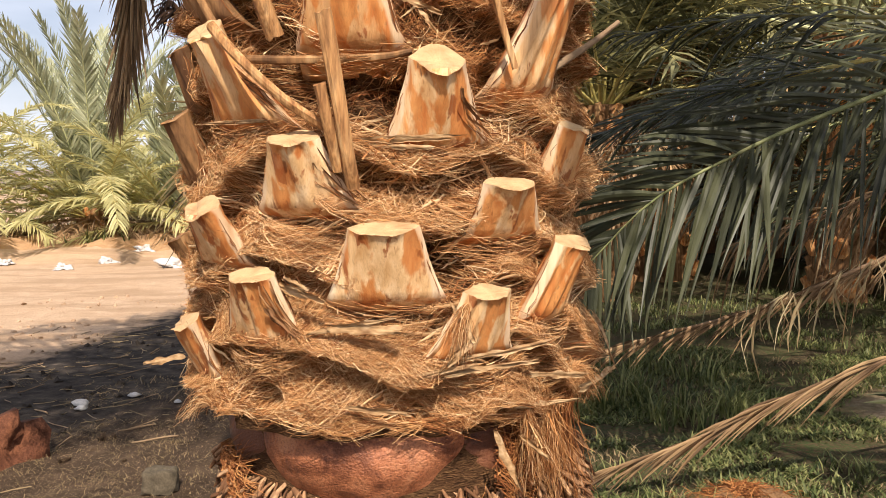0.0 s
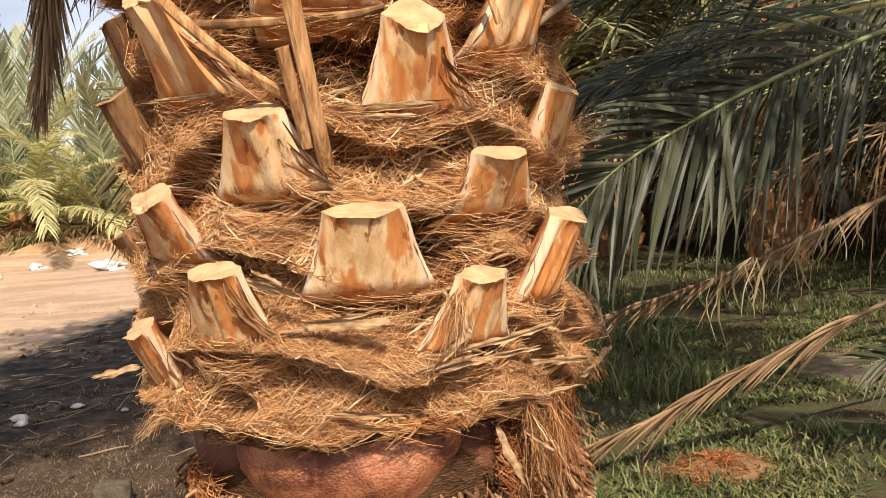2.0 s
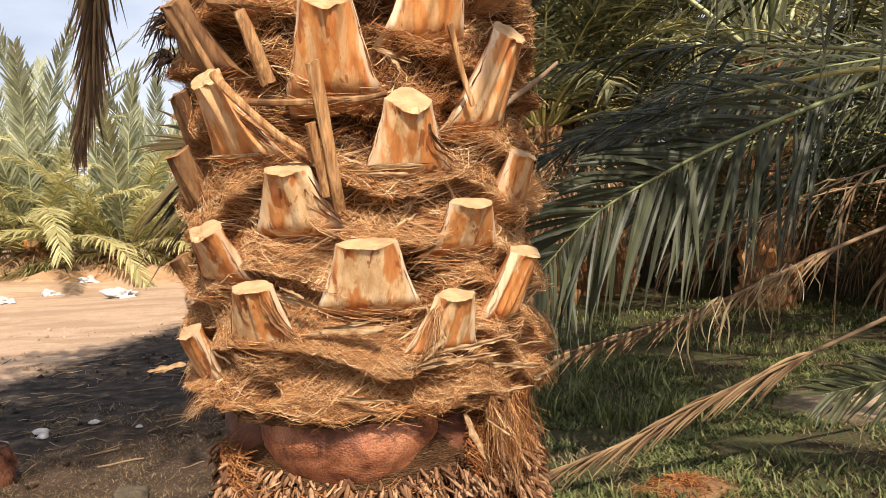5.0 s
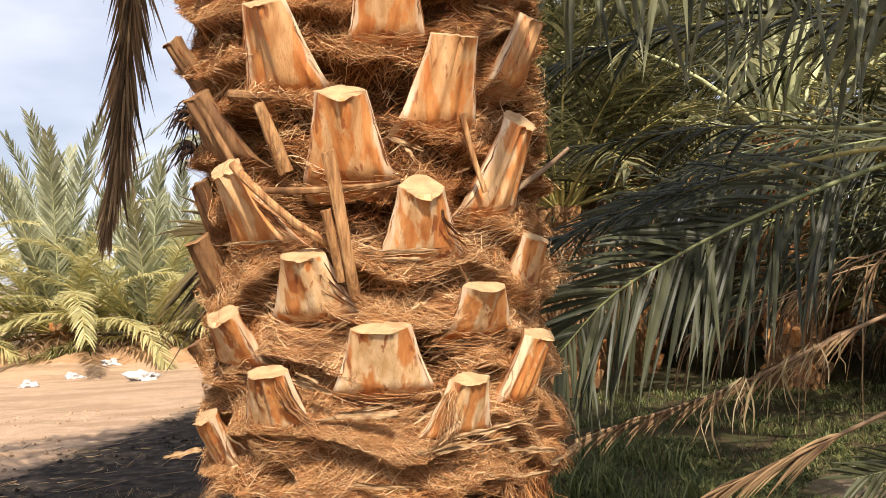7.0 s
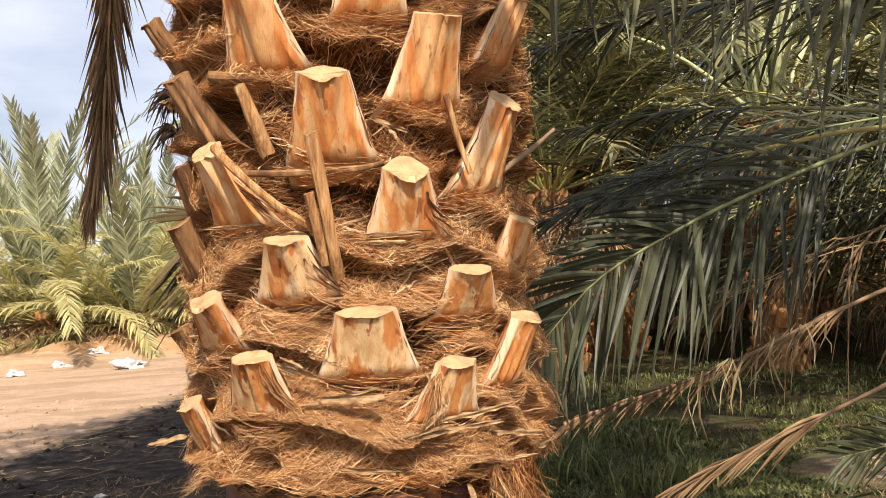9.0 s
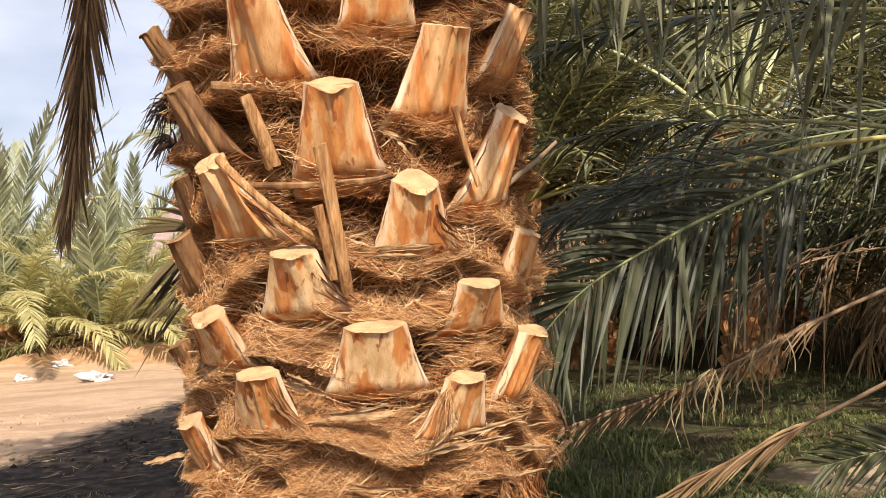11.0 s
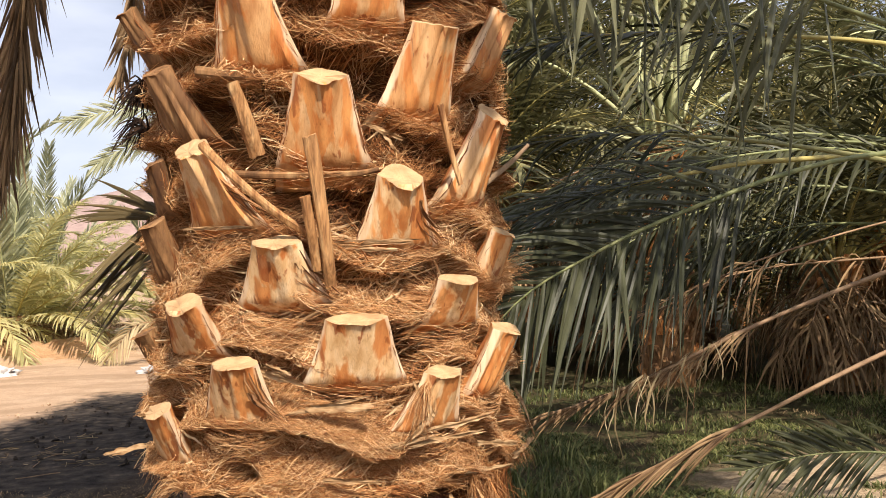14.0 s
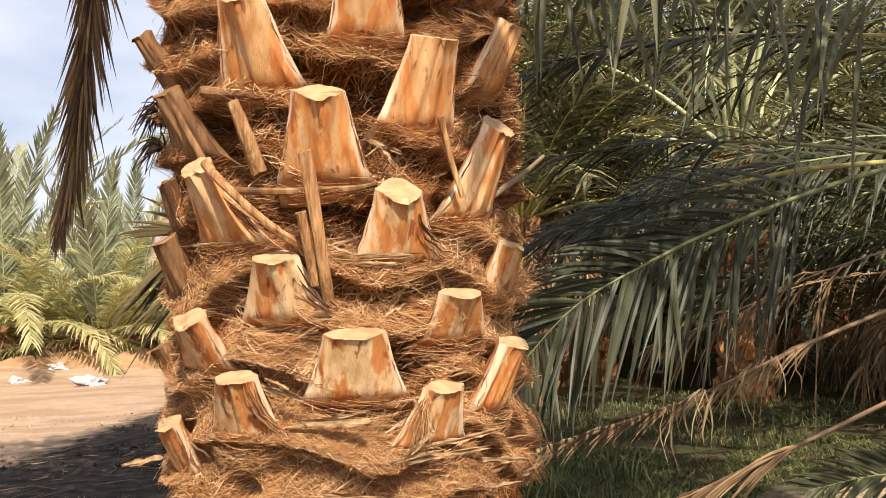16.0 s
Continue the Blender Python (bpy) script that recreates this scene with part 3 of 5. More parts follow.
def add_stub(base, tip, wb, wt, keel=0.2, cut=0.6, depth=0.055, mat=None, label="", seed=0, tone=.5, collar=False, torn=0):
    b, t = pol(base[0], base[1] + .014, base[2]), pol(tip[0], tip[1] + .008, tip[2])
    v, f, cv, cf, edge = stub_mesh(b, t, wb, wt, keel, cut, depth, seed)
    ob = mesh_ob("frond_stub", [p - b for p in v], f, mat or STUB, palm, label, True)
    ob.location = b
    ob.data.set_sharp_from_angle(angle=radians(48))
    ob.data.attributes.new("margin", "FLOAT", "POINT").data.foreach_set("value", edge)
    ob.color = (tone, tone, tone, 1)
    if collar:
        # matted fibre that hugs the foot
        P, R = [], []
        half = math.degrees(wb * .62 / .34)
        for i in range(60):
            a0, z0, L = base[0] + rng.uniform(-half, half), base[2] + rng.uniform(-.040, -.004), rng.uniform(.03, .10)
            d = rng.normal(0, .22)
            path = []
            for q in np.linspace(-.5, .5, 6):
                a = a0 + math.degrees(L * q * math.cos(d) / .35)
                u = min(1.0, abs(a - base[0]) / half)
                path.append(pol(a, base[1] + .034 - .022 * u * u - rng.uniform(0, .003) - .25 * max(0, base[2] - .015 - z0), z0 + L * q * math.sin(d) + .012 * u * u - .004))
            P.append(path)
            R.append(rng.uniform(.0002, .0006) * np.linspace(1, .5, 6))
        fv, ff = tubes(np.array(P), np.array(R), 3)
        mesh_ob("fibre_collar", fv, ff, FIBRE, palm, kind="stuff")
    # shreds of bark down both flanks
    n, P, R = 38, [], []
    for i in range(20):
        j = int(rng.choice((0, 1, 27, 28, 29, 30, 35, 36, 37)))
        k0 = int(rng.integers(2, 7))
        k1 = int(rng.integers(k0 + 3, 13))
        path = np.array([v[min(12, k) * n + j] - b for k in np.linspace(k0, k1, 6).astype(int)]) + rng.normal(0, .0014, (6, 3))
        path[-1] += rng.normal(0, .005, 3)
        P.append(path)
        R.append(rng.uniform(.0004, .0011) * np.array([.6, 1, 1, .9, .7, .3]))
    sv, sf = tubes(np.array(P), np.array(R), 3)
    mesh_ob("bark_edge", sv, sf, FIBRE_DARK, ob, kind="stuff")
    if torn:
        # splinters that have split away from one flank and lean out at the foot
        P, S, W = [], [], []
        out = np.array(pol(base[0], 1, 0))
        et = np.array(pol(base[0] + 90, 1, 0)) * torn
        up = np.array(t - b)
        for i in range(9):
            f0, q = rng.uniform(.45, .98), np.linspace(0, 1, 6)[:, None]
            lean = rng.uniform(.0, .26) * wb
            start = up * f0 + et * (wt * .5 * (1 - (1 - f0) * .1) + rng.uniform(-.016, .001)) + out * rng.uniform(-.004, .010)
            foot = up * rng.uniform(-.05, .25) + et * (wb * .40 + lean) + out * rng.uniform(-.010, .012)
            P.append(start * (1 - q) + foot * q + et * (-.012 * np.sin(q * 3.1)) + rng.normal(0, .0015, (6, 3)))
            S.append(np.repeat(unit(et + out * rng.normal(0, .6))[None], 6, 0))
            W.append(rng.uniform(.0016, .0042) * np.array([.5, .9, 1, 1, .8, .3]))
        tv, tf = ribbons(np.array(P), np.array(S), np.array(W), .4)
        mesh_ob("splintered_bark", tv, tf, SPLINTER, ob, "dark splintered bark", kind="stuff")
    mesh_ob("cut_face", [p - b for p in cv], cf, CUT if (mat or STUB) is STUB else OLD, ob, "pale fresh cut" if (mat or STUB) is STUB else "")
    return ob


# foot (angle, radius, height), tip (angle, radius, height), widths, keel, slope of the cut, depth
STUBS = [
    ((3, .325, 1.048), (3, .375, 1.150), .164, .099, .1, .35, .058),
    ((-16, .326, 1.177), (-16, .375, 1.274), .155, .082, .1, .45, .055),
    ((16, .327, 1.265), (15, .380, 1.372), .146, .078, .6, .95, .060),
    ((-4, .326, 1.402), (-4, .382, 1.532), .151, .088, .9, .70, .058),
    ((-33, .326, 1.305), (-38, .383, 1.430), .155, .066, .5, .90, .055),
    ((23, .327, 1.491), (26, .383, 1.628), .141, .084, .7, .35, .055),
    ((-22, .326, 1.561), (-23, .383, 1.696), .158, .085, .7, .60, .055),
    ((9, .329, 1.639), (9, .382, 1.765), .125, .090, .3, .60, .055),
    ((52, .328, 1.572), (57, .378, 1.694), .110, .080, .3, .60, .050),
    ((41, .328, 1.345), (46, .385, 1.494), .130, .072, .4, .90, .052),
    ((56, .325, 1.205), (54, .368, 1.290), .110, .070, .3, .60, .050),
    ((34, .329, 1.135), (31, .378, 1.207), .130, .087, .1, .35, .055),
    ((48, .330, 1.006), (50, .382, 1.117), .110, .080, .3, .55, .050),
    ((23, .331, 0.964), (25, .380, 1.057), .136, .074, .1, .35, .050),
    ((-30, .326, 0.983), (-27, .382, 1.086), .145, .085, .2, .40, .055),
    ((-60, .326, 0.911), (-56, .374, 1.000), .115, .076, .2, .60, .045),
    ((-45, .327, 1.096), (-42, .382, 1.180), .135, .084, .2, .80, .050),
]
# which flank has split away
TORN = {1: 1, 4: 1, 14: 1, 2: 1}
TONES = (.1, .15, .3, .8, .5, .9, .9, .8, .8, .4, .6, .1, .5, .2, .2, .3, .2)
for i, s in enumerate(STUBS):
    add_stub(*s, seed=i * 3.7, tone=TONES[i], collar=True, torn=TORN.get(i, 0))
for i, s in enumerate([
        ((-74, .325, 1.066), (-70, .366, 1.128), .080, .070, .2, .5, .05),
        ((-60, .325, 1.219), (-57, .374, 1.318), .090, .062, .2, .6, .05),
        ((-47, .325, 1.453), (-52, .378, 1.573), .140, .073, .4, .7, .05),
        ((-64, .330, 1.600), (-67, .388, 1.698), .090, .050, .4, .7, .04),
        ((-64, .320, 1.335), (-60, .358, 1.425), .080, .050, .3, .7, .04)]):
    add_stub(*s, mat=OLD, label="weathered brown stub", seed=50 + i * 2.3, collar=True)
# rings of stubs above the view and on the far side
for row in range(16):
    z = 0.95 + row * 0.135
    for c in range(7):
        ang = (row * 26.5 + c * 360 / 7) % 360
        a = ang - 360 if ang > 180 else ang
        if z < 1.76 and abs(a) < 128:
            continue
        add_stub((a, .326, z), (a + rng.uniform(-4, 4), .385, z + rng.uniform(.09, .14)), .145, rng.uniform(.07, .09), rng.uniform(.1, .8), rng.uniform(.4, .9), .055, OLD if rng.random() < .4 else STUB, seed=100 + row * 9 + c)


def fibres(name, locks, per, angles, heights, mat, lengths=(.07, .24), thick=(.0002, .00058), lift=(-.004, .010), slope=9, seg=8, label="", sweep=.5, gaps=.3, spread=.007, curl=.005, steep=0.0, mess=.20):
    """Matted locks of sheath fibre that sweep round the trunk, each of many strands that wave and part at the ends."""
    A, Z, D, L, O = [], [], [], [], []
    while len(A) < locks:
        a0, z0 = rng.uniform(*angles), rng.uniform(*heights)
        if rim(a0, z0) < gaps and rng.random() < .88 or hollow(a0, z0) > .25 and rng.random() < .8:
            continue
        A.append(a0)
        Z.append(z0)
        D.append(radians(rng.normal(0, slope)) + sweep * 1.6 * noise.noise(Vector((a0 * .045, z0 * 8, 5))) - (radians(rng.uniform(20, 75)) if rng.random() < steep else 0))
        L.append(rng.uniform(*lengths))
        O.append(rng.uniform(*lift))
    k = lambda v: np.repeat(np.array(v), per)[:, None]
    n = locks * per
    u = lambda lo, hi: rng.uniform(lo, hi, (n, 1))
    g = lambda sd: rng.normal(0, sd, (n, 1))
    f = np.linspace(-.5, .5, seg)[None]
    way = np.repeat(rng.choice((-1, 1), locks), per)[:, None]
    bow = np.repeat(rng.normal(0, .05, locks), per)[:, None]
    run = k(L) * u(.55, 1.05)
    d = k(D) + g(mess) + f * g(.5)
    x = run * f * np.cos(d) + g(.012)
    fan = 1 + 2.2 * (f + .5) ** 2
    z = k(Z) + run * f * np.sin(d) * way + g(spread) * fan + bow * run * (1 - 4 * f * f) + g(curl) * np.sin(f * u(6, 20) + u(0, 6.3))
    a = k(A) + np.degrees(x / .34)
    low = .862 + .014 * np.clip(-a / 45, 0, 1) + .005 * np.sin(a * .17) + .004 * np.sin(a * .47 + 1) + u(-.006, .008)
    z = np.maximum(z, low)
    r = skins(a, z) + k(O) + u(-.003, .005) + g(curl * .9) * np.sin(f * u(5, 14) + u(0, 6.3)) + np.abs(g(.004)) * (f + .5) ** 2
    path = pols(a, r, z)
    side = unit(np.cross(np.gradient(path, axis=1), rng.normal(0, 1, (n, 1, 3))))
    v, q = ribbons(path, side, rng.uniform(*thick, (n, 1)) * np.linspace(1, .45, seg)[None], None)
    return mesh_ob(name, v, q, mat, palm, label, kind="stuff")


fibres("fibre_mat", 620, 22, (-102, 102), (.85, 1.95), FIBRE_DARK, lift=(-.014, -.002), label="rust brown inner fibre mat", gaps=0, seg=7, spread=.012)
fibres("fibre_mat", 680, 26, (-102, 102), (.90, 1.32), FIBRE, slope=12, lengths=(.05, .20), label="tan outer fibre mat", gaps=.45)
fibres("fibre_mat", 680, 26, (-102, 102), (1.30, 1.95), FIBRE_RUST, slope=12, lengths=(.05, .20), label="reddish tan outer fibre mat", gaps=.45)
fibres("fibre_mat", 330, 20, (-102, 102), (.872, 1.00), FIBRE, lift=(-.004, .016), slope=13, lengths=(.05, .17), label="thick golden fibre skirt", sweep=.8, gaps=.5, curl=.007, mess=.22)
fibres("fibre_mat", 130, 20, (-102, 102), (.875, 1.00), FIBRE_DARK, lift=(-.004, .010), slope=20, lengths=(.04, .15), label="rust brown fibre skirt", sweep=.7, gaps=.1, mess=.3)
fibres("fibre_strand", 430, 7, (-102, 102), (.88, 1.95), FIBRE_PALE, lengths=(.05, .20), lift=(.0, .012), thick=(.0005, .0011), slope=14, label="coarse pale strands on the fibre mat", gaps=.5, curl=.006, mess=.25)
fibres("fibre_strand", 460, 7, (-102, 102), (.88, 1.95), FIBRE_DARK, lengths=(.05, .20), lift=(.0, .010), thick=(.0005, .0011), slope=14, label="coarse rust brown strands on the fibre mat", gaps=.3, curl=.006, mess=.25)
fibres("fibre_fringe", 150, 10, (-100, 100), (.90, 1.9), FIBRE, lengths=(.03, .09), lift=(.002, .016), label="frayed fringe of fibre", gaps=.7, seg=5, steep=.8, curl=.006)
fibres("loose_fibre", 260, 2, (-98, 98), (.88, 1.9), FIBRE, lengths=(.06, .22), lift=(.006, .028), slope=34, label="stray curling fibres", curl=.012)
fibres("fibre_mat", 90, 12, (105, 255), (.86, 3.2), FIBRE_DARK, lengths=(.1, .35), thick=(.001, .002), label="rust brown inner fibre mat", seg=5, spread=.03)
fibres("fibre_mat", 90, 12, (-105, 105), (1.95, 3.2), FIBRE_DARK, lengths=(.1, .35), thick=(.001, .002), label="rust brown inner fibre mat", seg=5, spread=.03)


def bundle(start, end, count, flare, mat, label, thick=(.0003, .0009), droop=.02, seg=7, wild=.0025):
    """A lock of fibre hanging off the trunk from one place to another."""
    a, b = pol(*start), pol(*end)
    L = (b - a).length
    P, R = [], []
    for i in range(count):
        o = a + Vector(rng.normal(0, flare * .25, 3))
        e = a.lerp(b, rng.uniform(.45, 1.05)) + Vector(rng.normal(0, flare, 3))
        f = np.linspace(0, 1, seg)[:, None]
        p = np.array(o) * (1 - f) + np.array(e) * f
        p[:, 2] += droop * np.sin(f[:, 0] * math.pi) * rng.uniform(.2, 1.4)
        p += np.cumsum(rng.normal(0, wild, p.shape), 0) * f
        P.append(p)
        R.append(rng.uniform(*thick) * np.linspace(1, .4, seg))
    v, f = tubes(np.array(P), np.array(R), 3)
    return mesh_ob("fibre_tuft", v, f, mat, palm, label, kind="stuff")


for k in range(40):
    a = -94 + 188 * k / 39 + rng.uniform(-2, 2)
    low = .872 + .014 * max(0, min(1, -a / 45))
    bundle((a, .344, low), (a + rng.choice((-1, 1)) * rng.uniform(7, 17), .346 + rng.uniform(-.01, .012), low - rng.uniform(.004, .024)), 26, .008, FIBRE if k % 3 else FIBRE_DARK, "ragged lower edge of the fibre skirt", droop=0, seg=6)
bundle((47, .345, .87), (52, .335, .70), 170, .026, FIBRE_RUST, "rust brown lock of hanging fibre", droop=.0, seg=9, wild=.005)
bundle((56, .345, .87), (58, .325, .66), 150, .024, FIBRE_DARK, "rust brown lock of hanging fibre", droop=.0, seg=9, wild=.005)
bundle((38, .352, .875), (43, .345, .74), 90, .018, FIBRE, "pale lock of hanging fibre", droop=.0, seg=9, wild=.005)
bundle((-50, .352, .872), (-61, .385, .838), 60, .007, FIBRE, "pale lock of fibre sticking out")
bundle((60, .345, .90), (66, .375, .862), 130, .013, FIBRE, "golden tuft of fibre at the rim")
bundle((-74, .345, .905), (-79, .360, .882), 70, .010, FIBRE, "golden tuft of fibre at the rim")
bundle((60, .33, 1.19), (66, .385, 1.23), 120, .014, FIBRE, "golden tuft of fibre at the rim")
bundle((-73, .35, 1.57), (-78, .385, 1.53), 60, .017, FIBRE_BLACK, "black dried fruit stalk", thick=(.001, .0028))
bundle((-75, .35, 1.50), (-82, .395, 1.475), 44, .012, FIBRE_BLACK, "black dried fruit stalk", thick=(.001, .0026))
bundle((20, .385, 1.04), (17, .372, .955), 110, .012, FIBRE, "straw-coloured spray beside a stub", droop=.01)


def strips(name, specs, mat, label, seed=1, wave=.003):
    """Torn flat pieces of sheath: each from one place to another, with its width."""
    P, S, W = [], [], []
    for j, (a, b, w) in enumerate(specs):
        a, b = pol(*a), pol(*b)
        path = np.array([a.lerp(b, k / 7) + Vector((noise.noise(Vector((j, k * .6, seed))), noise.noise(Vector((j, k * .6, 9))), noise.noise(Vector((j, k * .6, 4))))) * wave for k in range(8)])
        t = np.array(b - a)
        out = np.array(pol(math.degrees(math.atan2(a.x + b.x, -a.y - b.y)), 1, 0))
        sd = unit(np.cross(t, out) + np.array([noise.noise(Vector((j * 1.7, 3, seed))) for _ in range(3)]) * np.linalg.norm(t) * .5)
        P.append(path)
        S.append(np.repeat(sd[None], 8, 0))
        W.append(w * .5 * np.array([.5, .85, 1, .95, 1, .8, .55, .12]))
    v, f = ribbons(np.array(P), np.array(S), np.array(W), 0.35)
    return mesh_ob(name, v, f, mat, palm, label)


specs = []
for i in range(820):
    a, z = rng.uniform(-95, 95), rng.uniform(.89, 1.9) if i < 260 else rng.uniform(.89, 1.30)
    L, d = rng.uniform(.02, .09), radians(rng.normal(0, 20))
    b = a + rng.choice((-1, 1)) * math.degrees(L * math.cos(d) / .33)
    z2 = z + L * math.sin(d)
    specs.append(((a, skin(a, z) + .006, z), (b, skin(b, z2) + rng.uniform(.004, .016), z2), rng.uniform(.0015, .005)))
tagged(strips("torn_sheath", specs, SHEATH, "torn pale strips of leaf sheath"), kind="stuff")
# larger torn flakes: from, to, width
PIECES = [
    ((-24, .362, 1.076), (-10, .372, 1.050), .030), ((-19, .375, 1.082), (-13, .385, 1.068), .018),
    ((-14, .362, 1.003), (4, .376, 1.026), .022), ((-10, .366, 1.012), (6, .380, 1.012), .012),
    ((17, .372, 1.045), (21, .388, .992), .020), ((21, .388, .994), (14, .376, .948), .024),
    ((19, .374, .962), (40, .382, .974), .026), ((17, .372, .946), (36, .388, .952), .022), ((11, .368, .944), (22, .384, .957), .018),
    ((36, .376, .930), (56, .384, .905), .024), ((56, .372, .886), (80, .392, .882), .034), ((76, .360, .985), (77, .392, .898), .022),
    ((-1, .352, 1.270), (18, .366, 1.272), .010), ((1, .352, 1.262), (14, .366, 1.258), .007),
    ((8, .350, 1.462), (16, .362, 1.440), .018), ((12, .354, 1.445), (15, .366, 1.415), .015),
    ((-70, .365, .930), (-75, .432, .912), .011), ((-48, .352, 1.306), (-22, .366, 1.300), .014),
    ((28, .368, .845), (31, .385, .775), .012), ((34, .368, .84), (40, .385, .80), .016),
    ((34, .356, .88), (52, .376, .872), .020), ((-6, .362, .90), (8, .374, .892), .010),
]


def flake(a, b, w, seed):
    """A torn, curled sheet of leaf sheath with ragged edges."""
    a, b = pol(*a), pol(*b)
    t = b - a
    out = pol(math.degrees(math.atan2(a.x + b.x, -a.y - b.y)), 1, 0)
    side = t.cross(out)
    side = (side if side.length > .6 * t.length else t.cross(Vector((-.3, -1, .3)))).normalized()
    K, M = 15, 7
    verts, faces = [], []
    for k in range(K):
        f = k / (K - 1)
        for m in range(M):
            u = -1 + 2 * m / (M - 1)
            half = w * .5 * (.75 + .3 * math.sin(math.pi * min(1, f * .9 + .12))) * (1 + .9 * noise.noise(Vector((f * 7, u * 1.5, seed))))
            frayed = .45 * noise.noise(Vector((u * 3.1, seed, 3))) * (max(0, f - .6) / .4) + .25 * noise.noise(Vector((u * 3.7, seed, 8))) * max(0, .3 - f) / .3
            p = a + t * (f + frayed) + side * (u * half) + out * (w * .35 * (u * u - .4) * math.sin(f * 2.5 + seed) + min(.007, .35 * w) * noise.noise(Vector((f * 3, u, seed + 5))) + .006 * noise.noise(Vector((f * 2, u * 5, seed))))
            verts.append(p)
    for k in range(K - 1):
        for m in range(M - 1):
            i = k * M + m
            faces.append((i, i + 1, i + M + 1, i + M))
    mesh_ob("sheath_flake", verts, faces, SHEET, palm, "curled flake of torn leaf sheath", True)


for j, (a, b, w) in enumerate(PIECES):
    flake(a, b, w * (.9 if w < .013 else .38), j * 2.7)


def stick(points, radius, mat, label="", name="dry_stalk", flat=0.8):
    """A split, angular stalk lying against the trunk, broken at both ends."""
    n, k = 18, 10
    axis = spline([pol(*p) for p in points], n)
    tan = unit(np.gradient(axis, axis=0))
    out = unit(axis * np.array([1, 1, 0]))
    side = unit(np.cross(tan, out))
    out = np.cross(side, tan)
    seed = radius * 1000 + points[0][0]
    verts = []
    for i in range(n):
        f = i / (n - 1)
        for j in range(k):
            a = 2 * math.pi * j / k
            r = radius * (1.0 - .25 * f) * (1 + .22 * noise.noise(Vector((math.cos(a) * 2, math.sin(a) * 2, f * 1.5 + seed))) + .10 * noise.noise(Vector((math.cos(a) * 5, math.sin(a) * 5, f * 4 + seed))))
            end = (i == 0) * .6 * radius * noise.noise(Vector((j * .9, seed, 1)))
            verts.append(axis[i] + side[i] * math.cos(a) * r + out[i] * math.sin(a) * r * flat + tan[i] * end)
    faces = [[i * k + j, i * k + (j + 1) % k, (i + 1) * k + (j + 1) % k, (i + 1) * k + j] for i in range(n - 1) for j in range(k)]
    faces += [list(range(k - 1, -1, -1)), [(n - 1) * k + j for j in range(k)]]
    return mesh_ob(name, verts, faces, mat, palm, label)


stick([(-6.5, .415, 1.432), (-5, .405, 1.35), (-3.5, .39, 1.25), (-3, .372, 1.205)], .0115, STALK, "upright split stalk")
stick([(-8, .405, 1.342), (-7, .395, 1.29), (-6, .375, 1.228)], .0092, STALK, "short split stalk")
stick([(-32.5, .398, 1.432), (-25, .402, 1.383), (-16, .39, 1.325), (-8, .37, 1.285)], .0078, STALK, "slanting dry stalk")
stick([(27, .376, 1.498), (30, .372, 1.43), (33, .376, 1.366)], .006, STALK, "thin dry stalk")
stick([(-22, .345, 1.418), (-23, .37, 1.47), (-25, .390, 1.528)], .014, STALK, "thin stub of a fruit stalk")
stick([(-38, .350, 1.425), (-43, .368, 1.49), (-48, .378, 1.55)], .007, OLD, "split edge of a stub")
stick([(-38, .362, 1.560), (-31, .365, 1.550), (-20, .345, 1.542)], .010, OLD, "grey sheath end")
stick([(-30, .350, 1.390), (-15, .352, 1.382), (3, .354, 1.382), (10, .362, 1.388)], .006, OLD, "horizontal sheath rim")
stick([(50, .345, 1.375), (68, .37, 1.43), (80, .40, 1.47)], .006, TWIG, "pale twig")


def build_bulb(a0, a1, zc, high, r0, swell, label, mat=None):
    """A bare swelling of bark, thick in the middle and running out in a rounded edge."""
    rows, cols = 26, 60
    verts, faces = [], []
    for i in range(rows):
        v = i / (rows - 1)
        for j in range(cols):
            u = j / (cols - 1)
            ang = a0 + (a1 - a0) * u
            lens = max(0.02, 1 - abs(2 * u - 1) ** 2.3) ** .5
            z = zc + high * .5 - high * (1 - v) * (.30 + .70 * lens) + .006 * noise.noise(Vector((u * 5, v * 2, a0)))
            r = r0 + swell * math.sin(math.pi * v) ** .9 * math.sin(math.pi * u) ** .8 + .005 * noise.noise(Vector((u * 7, v * 3, a0))) + .0018 * noise.noise(Vector((u * 9, v * 22, a0)))
            verts.append(pol(ang, r, z))
    for i in range(rows - 1):
        for j in range(cols - 1):
            a = i * cols + j
            faces.append((a, a + 1, a + cols + 1, a + cols))
    mesh_ob("bare_bulge", verts, faces, mat or BULB, palm, label, True)


build_bulb(-50, 31, .804, .176, .270, .050, "smooth red-brown bare bark bulge")
build_bulb(-125, -28, .806, .170, .274, .022, "bare dark red bark painted with the shade of the fibre skirt", BULB_SHADED)
build_bulb(10, 84, .812, .160, .272, .020, "bare dark red bark painted with the shade of the fibre skirt", BULB_SHADED)


def shag(count, angles, heights, mat, label):
    """Dark hair of the bare collar between the fibre skirt and the roots."""
    P, R = [], []
    for i in range(count):
        a, z = rng.uniform(*angles), rng.uniform(*heights)
        L, d = rng.uniform(.02, .07), radians(rng.normal(-30, 40))
        f = np.linspace(0, 1, 5)
        P.append([pol(a + math.degrees(L * k * math.cos(d) / .3), .297 + .014 * math.sin(k * 3) + rng.uniform(0, .008), z + L * k * math.sin(d)) for k in f])
        R.append(rng.uniform(.0006, .0014) * np.linspace(1, .4, 5))
    v, f = tubes(np.array(P), np.array(R), 3)
    mesh_ob("collar_hair", v, f, mat, palm, label, kind="stuff")


